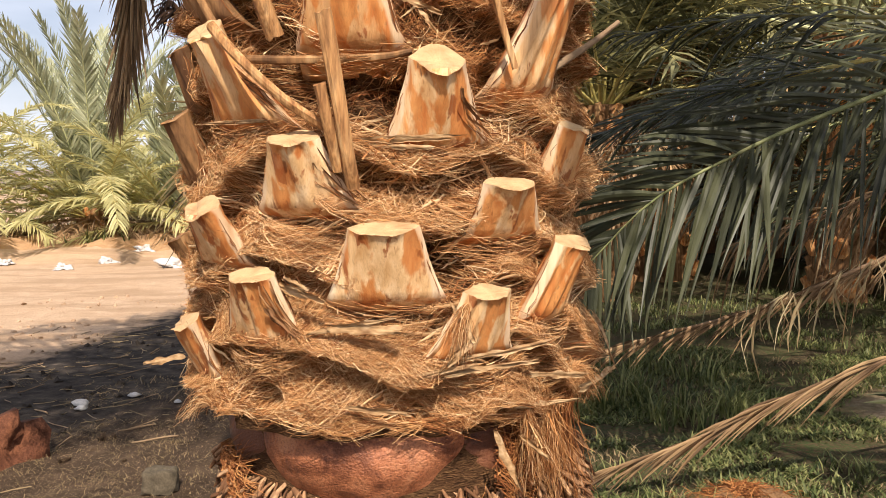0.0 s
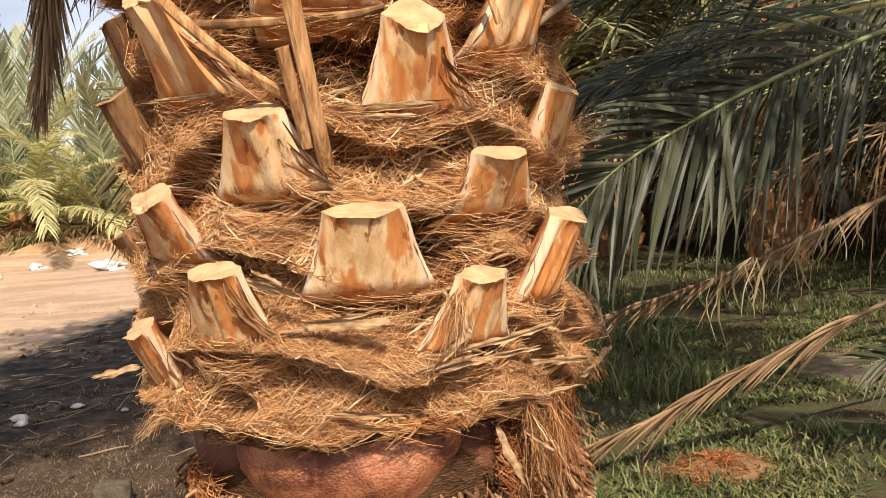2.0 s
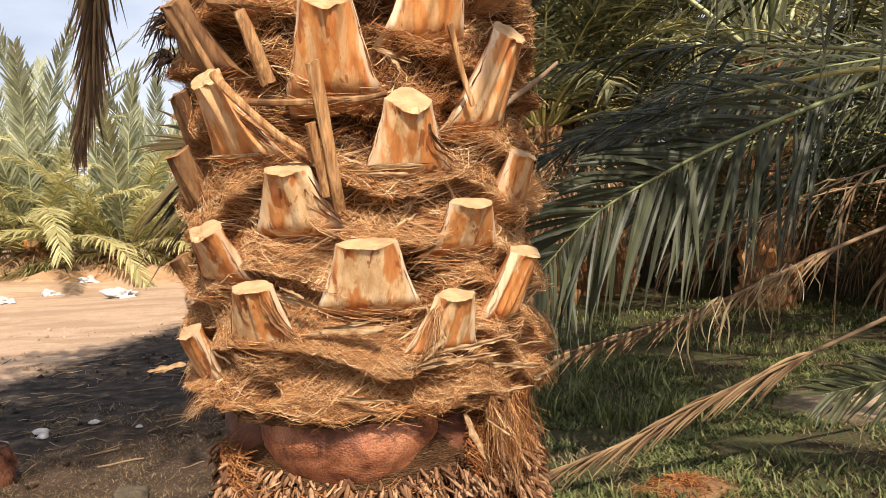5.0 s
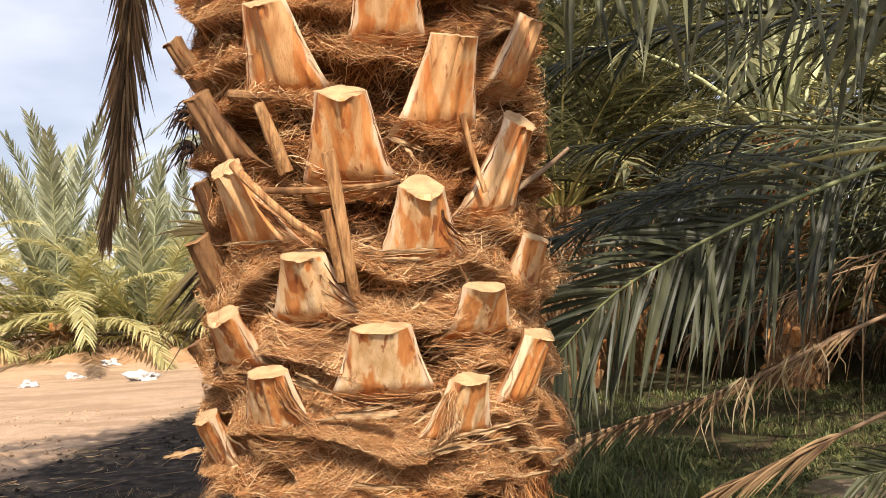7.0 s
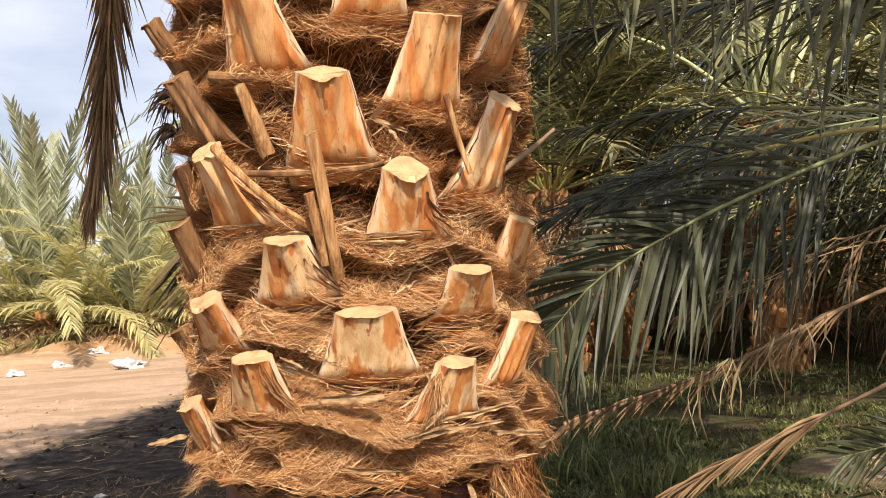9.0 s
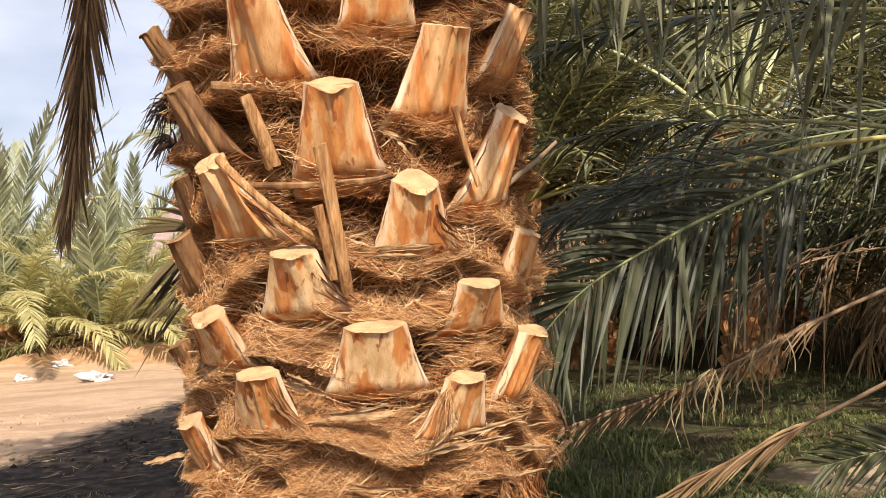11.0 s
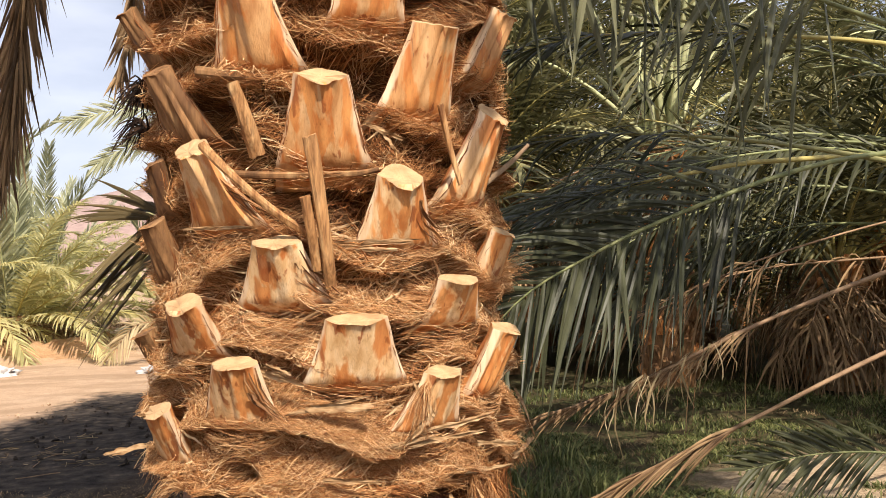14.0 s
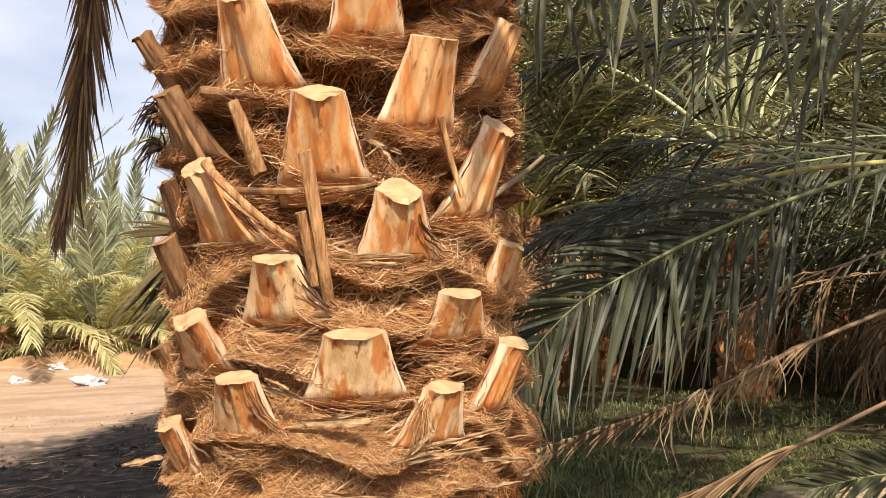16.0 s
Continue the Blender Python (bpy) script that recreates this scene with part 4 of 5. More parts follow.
shag(360, (-70, 62), (.60, .73), FIBRE_DARK, "rusty hair between the rootlets")
shag(700, (34, 66), (.72, .87), FIBRE_DARK, "rusty hair beside the bare bulge")
shag(260, (-70, -48), (.71, .78), FIBRE_DARK, "rusty hair beside the bare bulge")


def build_roots():
    P, R = [], []
    for i in range(7400):
        a = rng.uniform(-115, 115)
        z = rng.uniform(.40, .735) if i % 6 else rng.uniform(.02, .40)
        heap = noise.noise(Vector((a * .10, z * 9, 1)))
        r0 = .288 + .17 * (1 - min(1, z / .72)) ** 1.3 + .046 * heap + .016 * noise.noise(Vector((a * .4, z * 30, 4))) + .020 * max(0, min(1, (a - 44) / 12))
        if -54 < a < 40:
            z = min(z, .724 + .022 * noise.noise(Vector((a * .2, 0, 0))) + .05 * (abs(a + 7) / 47) ** 3)
        L = rng.uniform(.010, .028) * (1 + .5 * heap)
        side, out = rng.normal(0, 2.0), rng.uniform(.006, .034)
        path = [pol(a + side * f + rng.normal(0, .12), r0 + out * f ** .6, z + .014 - L * f) for f in (0, .3, .6, .85, 1)]
        P.append(path)
        R.append(rng.uniform(.0016, .0050) * rng.uniform(.65, 1.25, 5) * np.array([.8, 1, 1.1, 1.0, .5]))
    v, f = tubes(np.array(P), np.array(R), 4)
    mesh_ob("root_mat", v, f, ROOT, palm, "crowded stubby tan aerial rootlets", True, "stuff")


build_roots()


def crown_sector(az, rise):
    """Leaves out low fronds towards the sun, so that its light reaches the trunk."""
    a = az if az <= 180 else az - 360
    if -38 < a < 42:
        return max(rise, 70) if rise > 45 else None
    return rise


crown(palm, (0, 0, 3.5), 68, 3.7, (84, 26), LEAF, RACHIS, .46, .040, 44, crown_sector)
# extra fronds out of view, added to shade the green fronds on the right
for az in range(64, 122, 6):
    frond(palm, arch((.1, 0, 3.5), az, rng.uniform(26, 44), 3.0, .5), (0, 0, 1), .46, .040, 44, .02, LEAF, RACHIS, seg=3, samples=14, fold=None, sides=4)
# one more unseen frond, added to shade the trunk's upper right
frond(palm, [(.1, -.1, 3.5), (.36, -.9, 3.45), (.50, -1.5, 3.02), (.80, -1.95, 2.6)], (0, 0, 1), .15, .03, 44, .02, LEAF, RACHIS, seg=3, samples=14, sides=4)
lump("growing_tip", (0, 0, 3.3), (.34, .34, .45), OLD, palm, .3, 4)


def local(*pts):
    return [(x - AX, y - AY, z) for x, y, z in pts]


frond(palm, local((-.3, 2.1, 3.25), (-.75, 2.9, 3.7), (-1.17, 3.7, 3.15), (-1.28, 3.9, 2.53), (-1.33, 3.92, 2.16), (-1.37, 3.92, 1.85), (-1.41, 3.9, 1.60)), (0.3, -1, 0), .32, .013, 170, .012, LEAF_BROWN, RACHIS_DRY,
      name="dead_frond", label="hanging dead brown frond", spread=(18, 1), droop=.10, ragged=.08, start=.35)
frond(palm, local((-.34, 2.2, 1.25), (-.44, 2.45, 1.33), (-.53, 2.6, 1.38), (-.62, 2.66, 1.395)), (0.05, -1, .1), .34, .015, 21, .010, LEAF_OLIVE, RACHIS_DRY,
      name="dead_frond", label="small dark drying frond", spread=(36, 4), low=46, droop=.20, ragged=.12, start=.42, single=True, seg=6)
frond(palm, local((-.35, 2.2, 2.6), (-.62, 2.75, 2.5), (-.68, 2.9, 2.1), (-.73, 2.9, 1.86)), (0.3, -1, 0), .16, .012, 34, .008, LEAF_BROWN, RACHIS_DRY,
      name="dead_frond", label="short hanging dead frond", spread=(16, 8), droop=.1, ragged=.15, start=.4)

# ---- the palm clump across the turf ----
RX, RY = 4.6, 4.6
clump = thing("date_palm", "leaning date palm with long green and dead fronds over turf", "palm tree", "palms of the grove", at=(RX, RY, 0))


def place(*pts):
    return [(x - RX, y - RY, z) for x, y, z in pts]


def rough_trunk(parent, r0, r1, h, seed=0, lean=(0, 0), gap=.12):
    """A short trunk clad in old frond bases."""
    rows, cols = 24, 28
    verts, faces = [], []
    for i in range(rows):
        k = i / (rows - 1)
        for j in range(cols):
            a = 2 * math.pi * j / cols
            r = (r0 + (r1 - r0) * k) * (1 + .07 * noise.noise(Vector((math.sin(a) * 2, math.cos(a) * 2, k * 9 + seed))))
            verts.append((math.sin(a) * r + lean[0] * k, -math.cos(a) * r + lean[1] * k, h * k - .05 * (k == 0)))
    for i in range(rows - 1):
        for j in range(cols):
            a, b = i * cols + j, i * cols + (j + 1) % cols
            faces.append((a, b, b + cols, a + cols))
    mesh_ob("trunk", verts, faces, OLD, parent, "", True)
    for i in range(int(h / gap)):
        z = .08 + i * gap
        k = z / h
        r = r0 + (r1 - r0) * k
        for c in range(6):
            a = radians(i * 33 + c * 60 + rng.uniform(-8, 8))
            d = np.array([math.sin(a), -math.cos(a), 0])
            o = d * (r - .02) + np.array([lean[0] * k, lean[1] * k, z])
            tip = o + d * rng.uniform(.05, .11) + np.array([0, 0, rng.uniform(.09, .16)])
            v, f = tubes(np.array([[o, o * .5 + tip * .5, tip]]), np.array([[.065, .05, .035]]), 6)
            mesh_ob("frond_stub", v, f.tolist() + [[12, 13, 14, 15, 16, 17]], STUB if rng.random() < .45 else OLD, parent)


rough_trunk(clump, .34, .26, 1.5, 3)
BIG = dict(single=True, seg=6)
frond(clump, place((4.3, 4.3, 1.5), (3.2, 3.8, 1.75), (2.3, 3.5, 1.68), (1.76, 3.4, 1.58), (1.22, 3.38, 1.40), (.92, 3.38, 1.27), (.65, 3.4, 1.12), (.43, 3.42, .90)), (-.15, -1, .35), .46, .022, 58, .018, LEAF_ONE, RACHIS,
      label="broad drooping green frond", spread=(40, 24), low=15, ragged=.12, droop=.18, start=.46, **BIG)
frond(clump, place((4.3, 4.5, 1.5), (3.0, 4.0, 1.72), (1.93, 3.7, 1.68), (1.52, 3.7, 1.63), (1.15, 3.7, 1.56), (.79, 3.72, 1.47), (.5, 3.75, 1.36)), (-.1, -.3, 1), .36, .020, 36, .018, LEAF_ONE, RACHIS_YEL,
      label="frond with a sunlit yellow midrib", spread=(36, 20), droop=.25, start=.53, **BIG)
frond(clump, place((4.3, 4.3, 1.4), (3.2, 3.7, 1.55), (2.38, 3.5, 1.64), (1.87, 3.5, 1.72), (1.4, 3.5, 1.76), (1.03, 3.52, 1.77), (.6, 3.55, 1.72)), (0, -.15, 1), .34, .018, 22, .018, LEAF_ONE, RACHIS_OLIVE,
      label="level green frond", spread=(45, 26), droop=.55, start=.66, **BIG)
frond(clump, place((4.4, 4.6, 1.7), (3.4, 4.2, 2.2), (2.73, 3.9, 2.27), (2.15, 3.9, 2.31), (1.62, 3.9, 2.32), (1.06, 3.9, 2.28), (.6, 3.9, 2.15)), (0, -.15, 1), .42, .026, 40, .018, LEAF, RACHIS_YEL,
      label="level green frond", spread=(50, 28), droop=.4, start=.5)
frond(clump, place((4.3, 4.3, 1.7), (3.2, 3.6, 2.0), (2.17, 3.2, 2.14), (1.7, 3.15, 2.26), (1.2, 3.05, 2.36), (.8, 2.95, 2.34), (.45, 2.9, 2.25)), (0, -1, .1), .50, .024, 44, .015, LEAF_SUN_HANG, RACHIS,
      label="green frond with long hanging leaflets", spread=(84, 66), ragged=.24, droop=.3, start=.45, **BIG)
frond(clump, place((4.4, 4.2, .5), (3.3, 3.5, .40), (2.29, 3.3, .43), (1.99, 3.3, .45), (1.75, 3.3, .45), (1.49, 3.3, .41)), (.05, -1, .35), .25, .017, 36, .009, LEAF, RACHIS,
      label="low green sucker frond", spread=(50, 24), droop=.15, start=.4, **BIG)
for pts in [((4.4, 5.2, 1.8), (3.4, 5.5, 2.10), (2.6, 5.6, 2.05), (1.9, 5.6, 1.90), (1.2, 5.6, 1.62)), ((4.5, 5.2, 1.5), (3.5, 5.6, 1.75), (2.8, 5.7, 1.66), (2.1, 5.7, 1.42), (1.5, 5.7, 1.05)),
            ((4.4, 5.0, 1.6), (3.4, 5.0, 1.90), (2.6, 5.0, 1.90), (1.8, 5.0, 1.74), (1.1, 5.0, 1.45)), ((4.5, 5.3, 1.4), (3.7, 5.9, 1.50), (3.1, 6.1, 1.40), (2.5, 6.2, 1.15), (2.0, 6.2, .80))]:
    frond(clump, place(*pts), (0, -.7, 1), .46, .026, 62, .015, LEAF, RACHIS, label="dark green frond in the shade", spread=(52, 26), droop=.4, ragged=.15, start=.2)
DEAD = dict(leaf=LEAF_DRY, rib=RACHIS_DRY, name="dead_frond")
frond(clump, place((4.4, 4.5, 1.3), (3.4, 3.9, 1.35), (2.44, 3.6, 1.18), (1.76, 3.6, .96), (1.15, 3.6, .72), (.7, 3.6, .60), (.35, 3.6, .50)), (0, -1, .2), .19, .010, 50, .016, label="dead brown frond with hanging leaflets",
      spread=(3, 5), droop=.30, ragged=.08, start=.5, **DEAD)
frond(clump, place((4.4, 4.3, 1.0), (3.2, 3.5, 1.12), (2.18, 3.35, .84), (1.57, 3.4, .58), (1.2, 3.45, .42), (.80, 3.5, .22), (.4, 3.5, .08)), (0, -1, .2), .24, .011, 54, .015, label="dead brown frond drooping to the ground",
      spread=(4, 5), droop=.18, ragged=.08, start=.5, **DEAD)
frond(clump, place((4.5, 4.6, 1.3), (3.6, 4.3, 1.5), (2.92, 4.2, 1.43), (2.1, 4.2, 1.23), (1.66, 4.2, 1.04), (1.2, 4.2, .90)), (0, -1, .2), .32, .012, 16, .010, label="thin dead frond with pale hanging leaflets",
      spread=(30, 20), droop=1.2, ragged=.25, start=.55, **DEAD)
frond(clump, place((4.8, 5.0, 1.3), (3.55, 5.0, 1.24), (2.49, 5.0, 1.17), (1.8, 5.0, .95)), (0, -1, .2), .25, .012, 12, .012, label="thin dead frond",
      spread=(30, 15), droop=.6, ragged=.25, start=.3, **DEAD)
crown(clump, (0, 0, 1.6), 42, 3.3, (80, 20), LEAF, RACHIS, .42, .032, 36, lambda az, r: None if 245 < az < 350 else r)

# pale dead leaflets that hang from the lower dead fronds
P, S, W = [], [], []
for i in range(34):
    k = rng.uniform(.25, 1.0) ** .8
    x, z = .78 + .85 * k, .60 + .33 * k
    L, f = rng.uniform(.10, .30) * (1.2 - .4 * k), np.linspace(0, 1, 6)[:, None]
    P.append(np.array([[x - RX, 3.58 + rng.normal(0, .02) - RY, z]]) + np.array([[rng.normal(-.05, .05), rng.normal(0, .03), -L]]) * f + np.array([[-.05, 0, .02]]) * np.sin(f * 3.1) * rng.uniform(-.4, 1.2) + rng.normal(0, .004, (6, 3)) * f)
    S.append(np.repeat(unit(rng.normal(0, 1, 3) * np.array([1, 1, .1]))[None], 6, 0))
    W.append(rng.uniform(.003, .006) * np.array([.6, 1, 1, .9, .6, .1]))
v, f = ribbons(np.array(P), np.array(S), np.array(W), .3)
mesh_ob("leaflet_fringe", v, f, LEAF_STRAW, clump, "pale dry leaflets hanging in a fringe", kind="stuff")

# ---- grove behind ----
# the first two stand behind the view, added to shade the ground ahead
GROVE = [(4.7, -.3, 3.2, 3.2, 0), (-3.0, -.3, 3.2, 3.2, 0), (2.3, 10.2, 2.6, 2.8, 40), (.9, 11.2, 3.2, 2.8, 38), (1.4, 8.8, 1.9, 2.0, 34), (6.0, 8.2, 1.5, 2.6, 40), (2.6, 12.6, .5, 2.8, 36), (5.2, 11.2, .5, 2.6, 36), (7.6, 12.0, .5, 2.8, 36), (3.55, 8.4, 2.5, 3.0, 30), (4.9, 7.6, 1.2, 2.8, 36), (1.6, 11.2, 1.6, 3.0, 36), (6.6, 9.8, 1.8, 3.4, 36), (4.2, 12.4, 2.2, 3.4, 34), (8.4, 6.0, 1.8, 3.2, 30), (9.4, 13.6, 4.8, 3.4, 30), (1.2, 15.5, 2.0, 3.2, 26), (4.5, 16.5, 4.2, 3.6, 30), (7.5, 17, 4.4, 3.6, 30), (10.5, 15.5, 4.0, 3.6, 30), (13.5, 18, 4.6, 3.8, 28), (2.6, 18.5, 4.6, 3.4, 28), (11.5, 9.5, 3.4, 3.6, 30), (6.2, 13.2, 3.6, 3.6, 34), (2.2, 21.5, 1.6, 3.4, 34), (4.6, 22.5, 1.2, 3.6, 34), (7.6, 22, 1.4, 3.6, 34), (3.4, 14.6, 1.0, 3.0, 36), (1.15, 9.7, 3.1, 2.0, 34), (3.6, 13.6, 4.4, 3.4, 34), (5.6, 14.6, 4.6, 3.4, 34), (8.2, 14.8, 4.4, 3.4, 32)]
for i, (x, y, h, L, n) in enumerate(GROVE):
    tree = thing("date_palm", "date palm of the shaded grove with rough trunk", "palm tree", "palms of the grove", at=(x, y, 0))
    rough_trunk(tree, .36 if y > 9 or not n else .25, .26 if y > 9 or not n else .19, h, i, gap=.36 if y > 12 or not n else .12)
    if not n:
        # added unseen for shade; nothing of it hangs into the pruned trunk's light
        crown(tree, (0, 0, h), 34 if x > 0 else 58, L, (84, 20), LEAF, RACHIS, .46, .038, 40, lambda az, r: None if (200 < az < 335 if x > 0 else 40 < az < 140) else r)
        continue
    pale = (x, y) == (3.55, 8.4)
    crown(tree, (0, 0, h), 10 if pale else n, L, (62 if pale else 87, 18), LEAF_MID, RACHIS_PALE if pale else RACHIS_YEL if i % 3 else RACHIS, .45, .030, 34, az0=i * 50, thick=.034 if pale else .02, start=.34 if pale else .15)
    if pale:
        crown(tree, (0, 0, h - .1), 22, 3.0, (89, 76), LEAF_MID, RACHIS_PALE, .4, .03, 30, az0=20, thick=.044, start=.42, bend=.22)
    skirt = (x, y) == (4.9, 7.6)      # this one keeps a thick skirt of dead fronds
    crown(tree, (0, 0, h - .1), 2 if pale else 16 if skirt else 5 if y < 8.5 else 8, L * (.36 if skirt else .5), (-30, -70) if skirt else (-15, -60), LEAF_BROWN, RACHIS_DRY, .4, .022, 26, az0=i * 31, bend=.8, name="dead_frond", ragged=.25, droop=.8)

def on_ground(x, y, dz=0.0):
    return (x, y, ground_height(x, y) + dz)


# ---- sunlit palms beyond the track ----
# x, y, trunk height, frond length, arching fronds, upright fronds and their length
SUNNY = [(-7.1, 16.6, .6, 4.1, 46, 14, 4.3), (-5.3, 16.4, .5, 3.3, 46, 6, 3.0), (-9.9, 16.2, .6, 4.2, 44, 12, 3.9), (-2.8, 20.0, .5, 2.5, 26, 5, 2.4), (-13.4, 17.0, .6, 4.4, 24, 8, 3.8),
         (-9.2, 21.0, 1.0, 4.6, 28, 10, 4.2), (-6.0, 20.8, .8, 3.8, 28, 8, 3.6)]
for i, (x, y, h, L, n, m, U) in enumerate(SUNNY):
    tree = thing("date_palm", "young sunlit date palm with yellowish green arching fronds", "palm tree", "palms beyond the track", at=(x, y, 0))
    rough_trunk(tree, .30, .24, h + .2, i + 20)
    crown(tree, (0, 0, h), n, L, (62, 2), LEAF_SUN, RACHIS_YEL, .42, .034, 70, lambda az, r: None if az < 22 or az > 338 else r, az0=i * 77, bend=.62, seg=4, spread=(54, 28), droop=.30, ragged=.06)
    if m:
        crown(tree, (0, 0, h), m, U, (89, 64), LEAF_SUN_GREY, RACHIS_PALE, .42, .042, 62, az0=i * 41, bend=.32, seg=3, spread=(48, 22), droop=.05, ragged=.05)
    crown(tree, (0, 0, h), 14, L * .6, (0, -12), LEAF_DRY, RACHIS_DRY, .35, .022, 26, az0=i * 31, bend=.6, name="dead_frond", ragged=.25, droop=.6)


# a taller palm whose pale fronds reach out from behind the pruned trunk
tall = thing("date_palm", "taller sunlit date palm with pale arching fronds", "palm tree", "palms beyond the track", at=(-1.0, 14.0, 0))
rough_trunk(tall, .30, .24, 3.4, 61)
for pts in [((0, 0, 3.4), (-.9, 0, 3.86), (-1.8, .05, 3.97), (-2.75, .1, 3.76)), ((0, 0, 3.3), (-.8, .2, 3.58), (-1.6, .3, 3.52), (-2.35, .3, 3.12))]:
    frond(tall, pts, (0, -1, .25), .40, .034, 56, .02, LEAF_SUN_GREY, RACHIS_PALE, label="pale arching frond", spread=(58, 26), droop=.22, ragged=.06, start=.2, seg=4)
crown(tall, (0, 0, 3.3), 22, 2.6, (88, 30), LEAF_SUN, RACHIS_YEL, .42, .036, 46, lambda az, r: None if 215 < az < 325 else r, seg=3)


fallen = thing("fallen_frond", "pale dry palm frond leaning over the sand", "palm frond", at=(-2.5, 13.6, 0))
frond(fallen, [(.55, .2, .02), (.25, .1, .52), (-.15, 0, .58), (-.55, -.05, .08)], (0, -1, .3), .36, .030, 30, .012, LEAF_STRAW, RACHIS_DRY, name="midrib", spread=(62, 30), droop=.5, ragged=.1, start=.15)


def build_bank():
    """The low eroded edge of the track, on which the young palms stand."""
    nx, ny = 150, 16
    verts, faces = [], []
    for i in range(nx):
        x = -16 + 13 * i / (nx - 1)
        for j in range(ny):
            v = j / (ny - 1)
            y = 14.35 + v * 2.2 + .35 * noise.noise(Vector((x * .6, 2, 0))) + .03 * (x + 8)
            h = min(1, v * 3.2) * min(1, (1 - v) * 3)
            lumps = .5 + .6 * noise.noise(Vector((x * 1.3, y * 1.6, 1))) + .3 * noise.noise(Vector((x * 5, y * 5, 3)))
            verts.append((x, y, ground_height(x, y) - .04 + .30 * h * max(.15, lumps) * min(1, i / 8, (nx - 1 - i) / 12)))
    for i in range(nx - 1):
        for j in range(ny - 1):
            k = i * ny + j
            faces.append((k, k + ny, k + ny + 1, k + 1))
    tagged(mesh_ob("earth_bank", verts, faces, BANK, smooth=True), "low eroded orange earth bank beside the sandy track", "bank", kind="structure")


build_bank()
for i in range(16):
    x, y = rng.uniform(-11.5, -4.0), rng.uniform(14.9, 15.9)
    bush = thing("dry_brush", "tangle of dry brown brush on the bank", "bush", "brush under the young palms", at=on_ground(x, y, .05))
    P, R = [], []
    for k in range(70):
        a, L = rng.uniform(0, 6.283), rng.uniform(.15, .5)
        d = np.array([math.cos(a), math.sin(a), rng.uniform(.2, 1.6)])
        q = np.linspace(0, 1, 4)[:, None]
        P.append(np.array([rng.normal(0, .16), rng.normal(0, .1), 0]) + unit(d) * L * q + rng.normal(0, .02, (4, 3)) * q)
        R.append(rng.uniform(.003, .008) * np.array([1, .9, .7, .4]))
    v, f = tubes(np.array(P), np.array(R), 3)
    mesh_ob("stem_tangle", v, f, TWIG, bush, kind="stuff")


# ---- turf, dry grass and litter ----
def tufts(name, count, area, mat, height, spread, label, keep=None, blades=9, width=.004):
    P, S, W = [], [], []
    made = 0
    while made < count:
        x, y = rng.uniform(area[0], area[1]), rng.uniform(area[2], area[3])
        if keep is not None and not keep(x, y):
            continue
        made += 1
        z = ground_height(x, y)
        for b in range(blades):
            a, out = rng.uniform(0, 6.283), rng.uniform(.2, 1.0) * spread
            h = rng.uniform(*height)
            ox, oy = rng.normal(0, .025, 2)
            d = np.array([math.cos(a), math.sin(a), 0])
            f = np.linspace(0, 1, 3)[:, None]
            P.append(np.array([x + ox, y + oy, z - .004]) + d * out * h * f ** 1.6 + np.array([0, 0, h]) * f * (1 - .25 * f))
            S.append(np.repeat(np.array([[-math.sin(a), math.cos(a), 0]]), 3, 0))
            W.append(width * np.array([.9, .9, .08]) * rng.uniform(.7, 1.3))
    v, f = ribbons(np.array(P), np.array(S), np.array(W), None)
    tagged(mesh_ob(name, v, f, mat), label, "grass", kind="stuff")


def patchy(scale, cut, seed):
    return lambda x, y: noise.noise(Vector((x * scale, y * scale, seed))) > cut


def turfy(scale, cut, seed):
    """Patches of growth that leave a dry strip on the near side."""
    return lambda x, y: noise.noise(Vector((x * scale, y * scale, seed))) > cut and (y > 2.85 + .5 * noise.noise(Vector((x * 2, y * 2, 4))) or x < 1.0) and (((x - 2.9) * .75) ** 2 + ((y - 4.6) * 1.3) ** 2 > .55 or noise.noise(Vector((x * 5, y * 5, 2))) > .3)


tufts("green_turf", 3200, (.2, 6.0, 2.6, 9.0), GRASS, (.03, .09), 1.1, "patchy low green turf under the palms", turfy(1.3, .0, 3), 7)
tufts("ground_cover", 3900, (.3, 3.6, 2.5, 6.2), GRASS, (.014, .045), 1.7, "fine leafy green ground cover between the grass", turfy(2.2, .03, 21), 8, .0046)
tufts("tall_grass", 80, (.5, 1.5, 4.3, 5.6), GRASS, (.12, .28), .8, "taller green grass blades beside the trunk", patchy(1.5, -.2, 8), 9, .005)
tufts("dry_grass", 3800, (-3.6, .4, 2.4, 5.6), GRASS_DRY, (.006, .028), 2.2, "short dry straw grass on bare earth", patchy(1.4, -.15, 5), 6, .0015)
tufts("dry_grass", 2300, (.2, 5.0, 2.4, 6.5), GRASS_DRY, (.012, .05), 2.0, "short dry straw grass in the turf", patchy(1.4, -.05, 12), 6, .0026)
tufts("weeds", 14, (-7.5, -5.6, 14.6, 15.6), GRASS, (.15, .45), .6, "green weeds on the verge of the track", None, 9, .012)


clods = bmesh.new()
for i in range(620):
    x, y, d = rng.uniform(-4.6, -.4), rng.uniform(4.0, 9.5), rng.uniform(.006, .026)
    if noise.noise(Vector((x * .9, y * .9, 31))) < -.1:
        continue
    before = len(clods.verts)
    bmesh.ops.create_icosphere(clods, subdivisions=1, radius=d, matrix=Matrix.Translation(on_ground(x, y, d * .2)))
    clods.verts.ensure_lookup_table()
    for w in clods.verts[before:]:
        w.co += Vector(rng.normal(0, d * .28, 3))
me = bpy.data.meshes.new("soil_clods")
clods.to_mesh(me)
clods.free()
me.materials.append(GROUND)
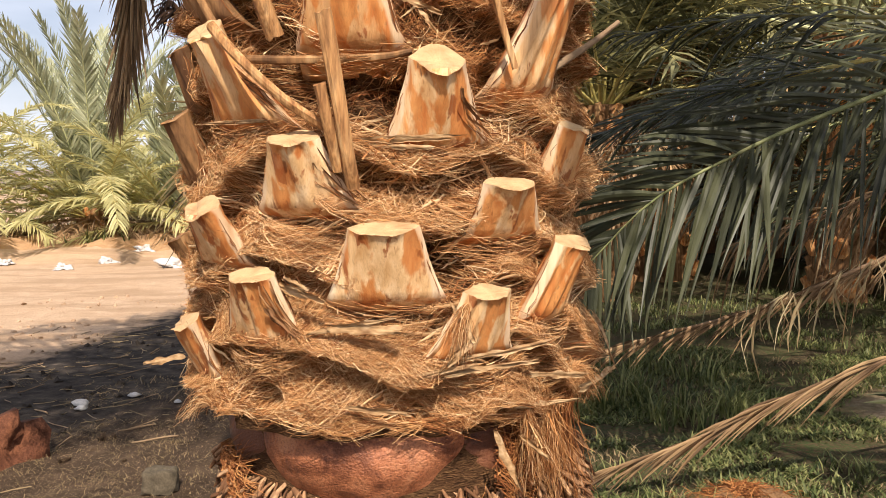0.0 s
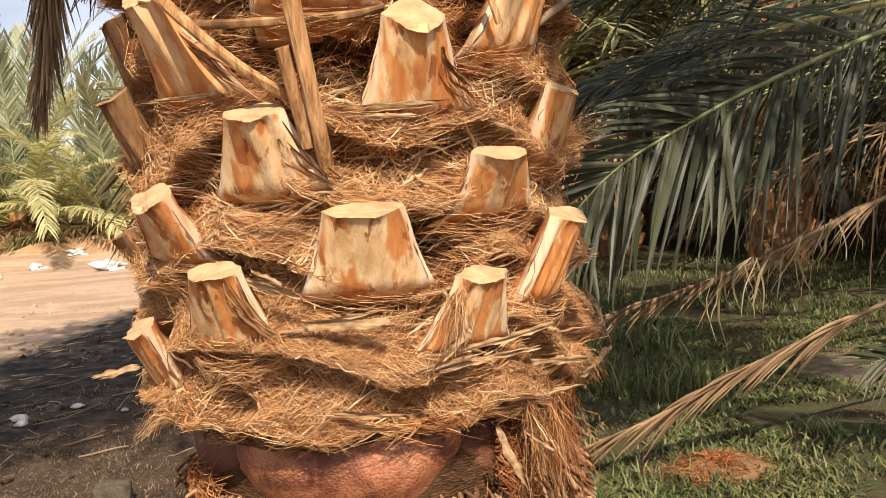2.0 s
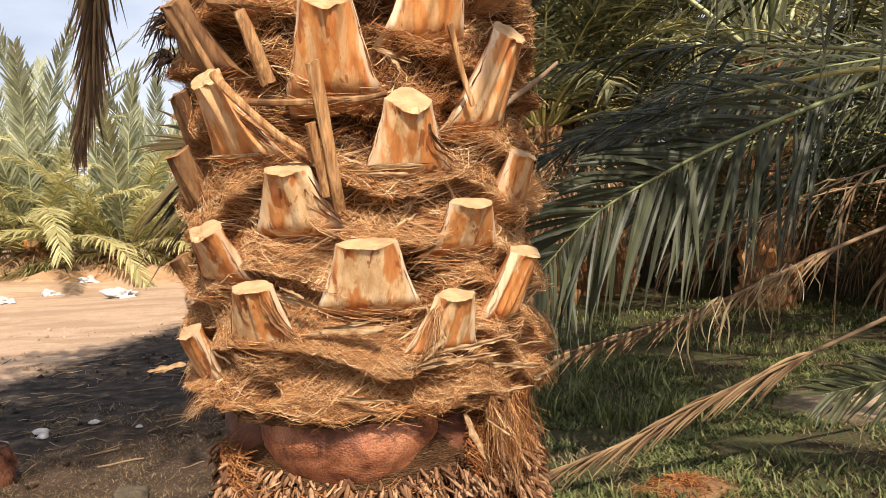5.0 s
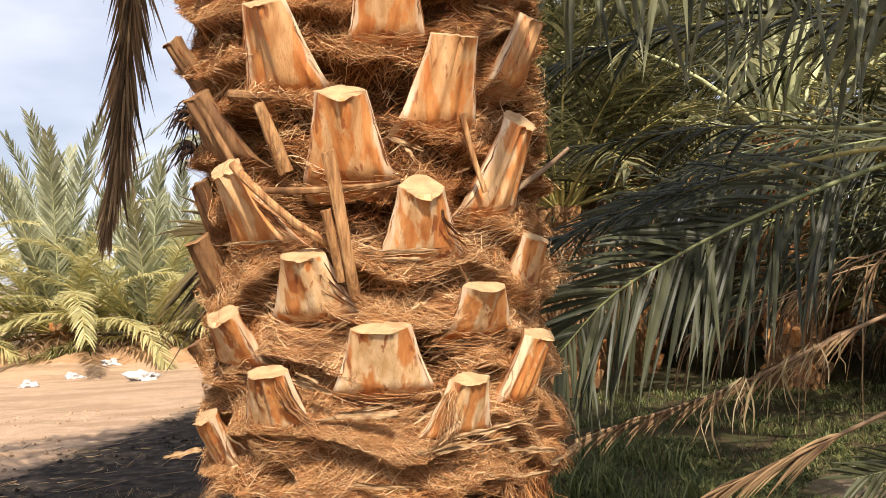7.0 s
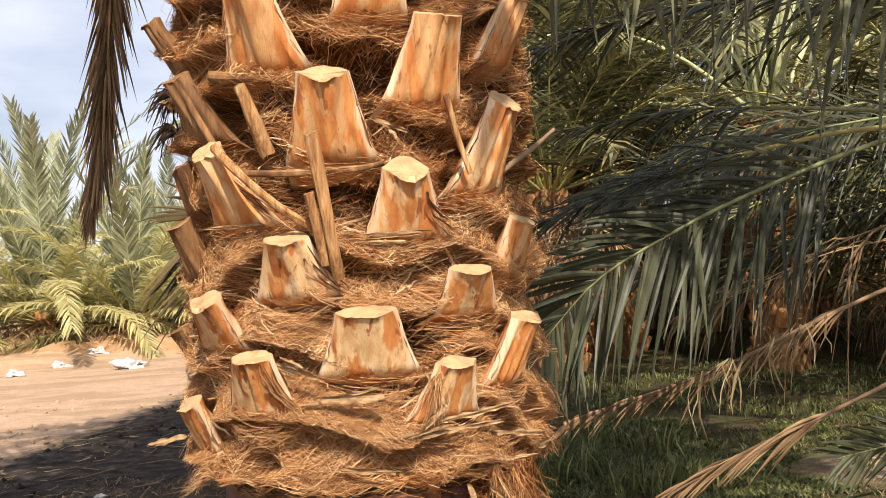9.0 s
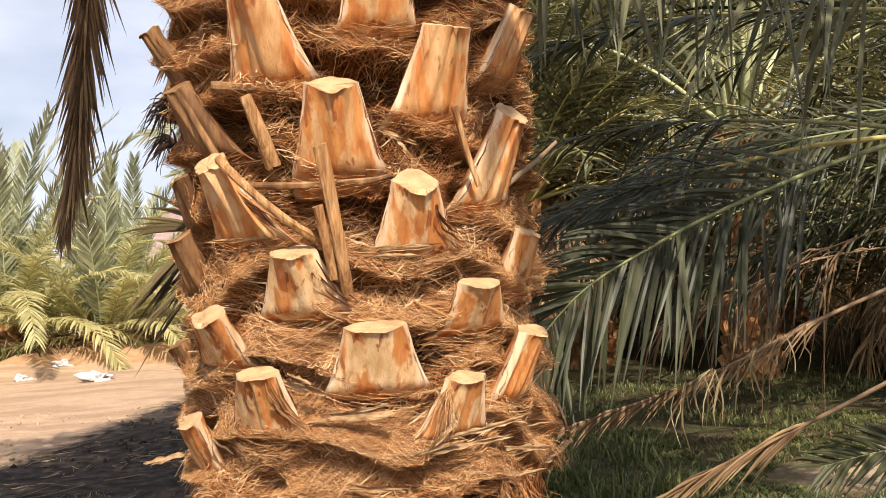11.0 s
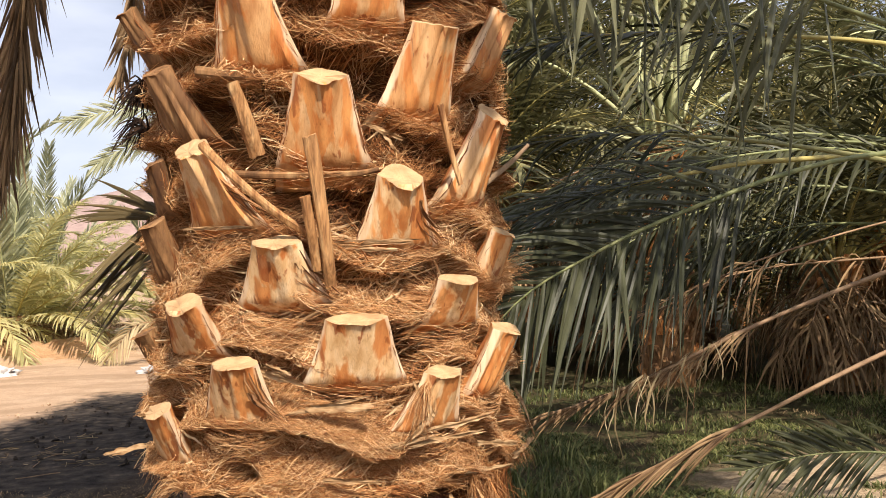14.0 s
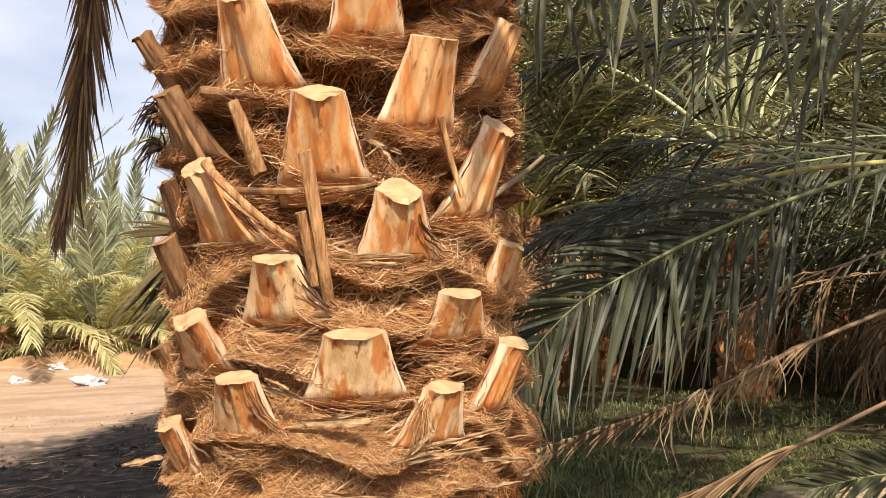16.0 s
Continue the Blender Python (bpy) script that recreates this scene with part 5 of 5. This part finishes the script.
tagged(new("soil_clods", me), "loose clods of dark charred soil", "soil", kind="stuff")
lump("stone", on_ground(-1.23, 3.65, .03), (.075, .06, .075), STONE, rough=.22, seed=2, sub=4, boxy=7)
tagged(bpy.data.objects["stone"], "small dusty squarish stone on dry grass", "stone")
tagged(lump("clay_clod", on_ground(-2.13, 4.05, .04), (.17, .15, .15), CLAY, rough=.8, seed=5), "large red clay clod on the earth", "clod")
straw = thing("straw_heap", "low heap of rusty brown palm straw on turf", "straw heap", at=on_ground(1.0, 3.45))
lump("mound", (0, 0, 0), (.17, .12, .045), make_plain("straw_litter", (.16, .08, .035), (.34, .19, .09), 60, .9, 1, .01), straw, .5, 8)
P, R = [], []
for i in range(700):
    x, y = rng.normal(0, .085), rng.normal(0, .06)
    a, L = rng.uniform(0, 3.14), rng.uniform(.03, .12)
    z = .052 * math.exp(-(x / .12) ** 2 - (y / .085) ** 2) + rng.uniform(0, .018)
    q = np.linspace(-.5, .5, 4)
    P.append(np.stack([x + L * q * math.cos(a), y + L * q * math.sin(a), z - .05 * L * (q * 4) ** 2 * .3 + q * rng.normal(0, .02)], -1))
    R.append(np.full(4, rng.uniform(.0006, .0014)))
v, f = tubes(np.array(P), np.array(R), 3)
mesh_ob("loose_straw", v, f, FIBRE_DARK, straw, kind="stuff")
for i, (x, y, s) in enumerate([(-4.22, 12.68, .26), (-5.42, 14.58, .18), (-5.64, 13.58, .15), (-5.86, 12.55, .15), (-7.2, 13.4, .16), (-2.23, 12.2, .17), (-4.03, 19.3, .30)]):
    tagged(lump("plastic_bag", on_ground(x, y, .03), (s * .72, s * .4, s * .34), RAG, rough=1.3, seed=i * 3, sub=4), "crumpled white plastic bag on the sand", "litter", "litter by the track")
for i, (x, y, s) in enumerate([(-2.14, 4.95, .045), (-2.10, 4.86, .03), (-1.92, 5.15, .03), (-1.62, 5.0, .02)]):
    tagged(lump("plastic_scrap", on_ground(x, y, .012), (s, s * .8, s * .6), RAG, rough=.5, seed=i * 5, sub=2), "small white scrap lying on the earth", "litter", "small scraps")
P, R = [], []
for i in range(900):
    x, y = rng.uniform(-3.6, -.3), rng.uniform(3.0, 7.4)
    if noise.noise(Vector((x * 1.1, y * 1.1, 17))) < -.05:
        continue
    L, a = rng.uniform(.03, .16), rng.uniform(-1.6, 1.6)
    P.append([on_ground(x + L * k * math.cos(a), y + L * k * math.sin(a), .006 + .012 * rng.random()) for k in (-.5, 0, .5)])
    R.append(np.full(3, rng.uniform(.001, .0036)))
v, f = tubes(np.array(P), np.array(R), 3)
tagged(mesh_ob("straw_litter", v, f, GRASS_DRY), "scattered dry straw and leaf shreds on dark soil", "litter", kind="stuff")
for i in range(60):
    x, y = rng.uniform(-3.3, -.7), rng.uniform(4.2, 7.0)
    L, a = rng.uniform(.05, .32), rng.uniform(-1.6, 1.6)
    p = [np.array(on_ground(x + L * k * math.cos(a), y + L * k * math.sin(a), .012 + .01 * math.sin(k * 3))) for k in np.linspace(-.5, .5, 6)]
    v, f = tubes(np.array([p]), np.full((1, 6), rng.uniform(.002, .005)), 5)
    tagged(mesh_ob("twig", v, f, TWIG, smooth=True), "dry palm twig on charred soil", "twig", "twigs on the ground")
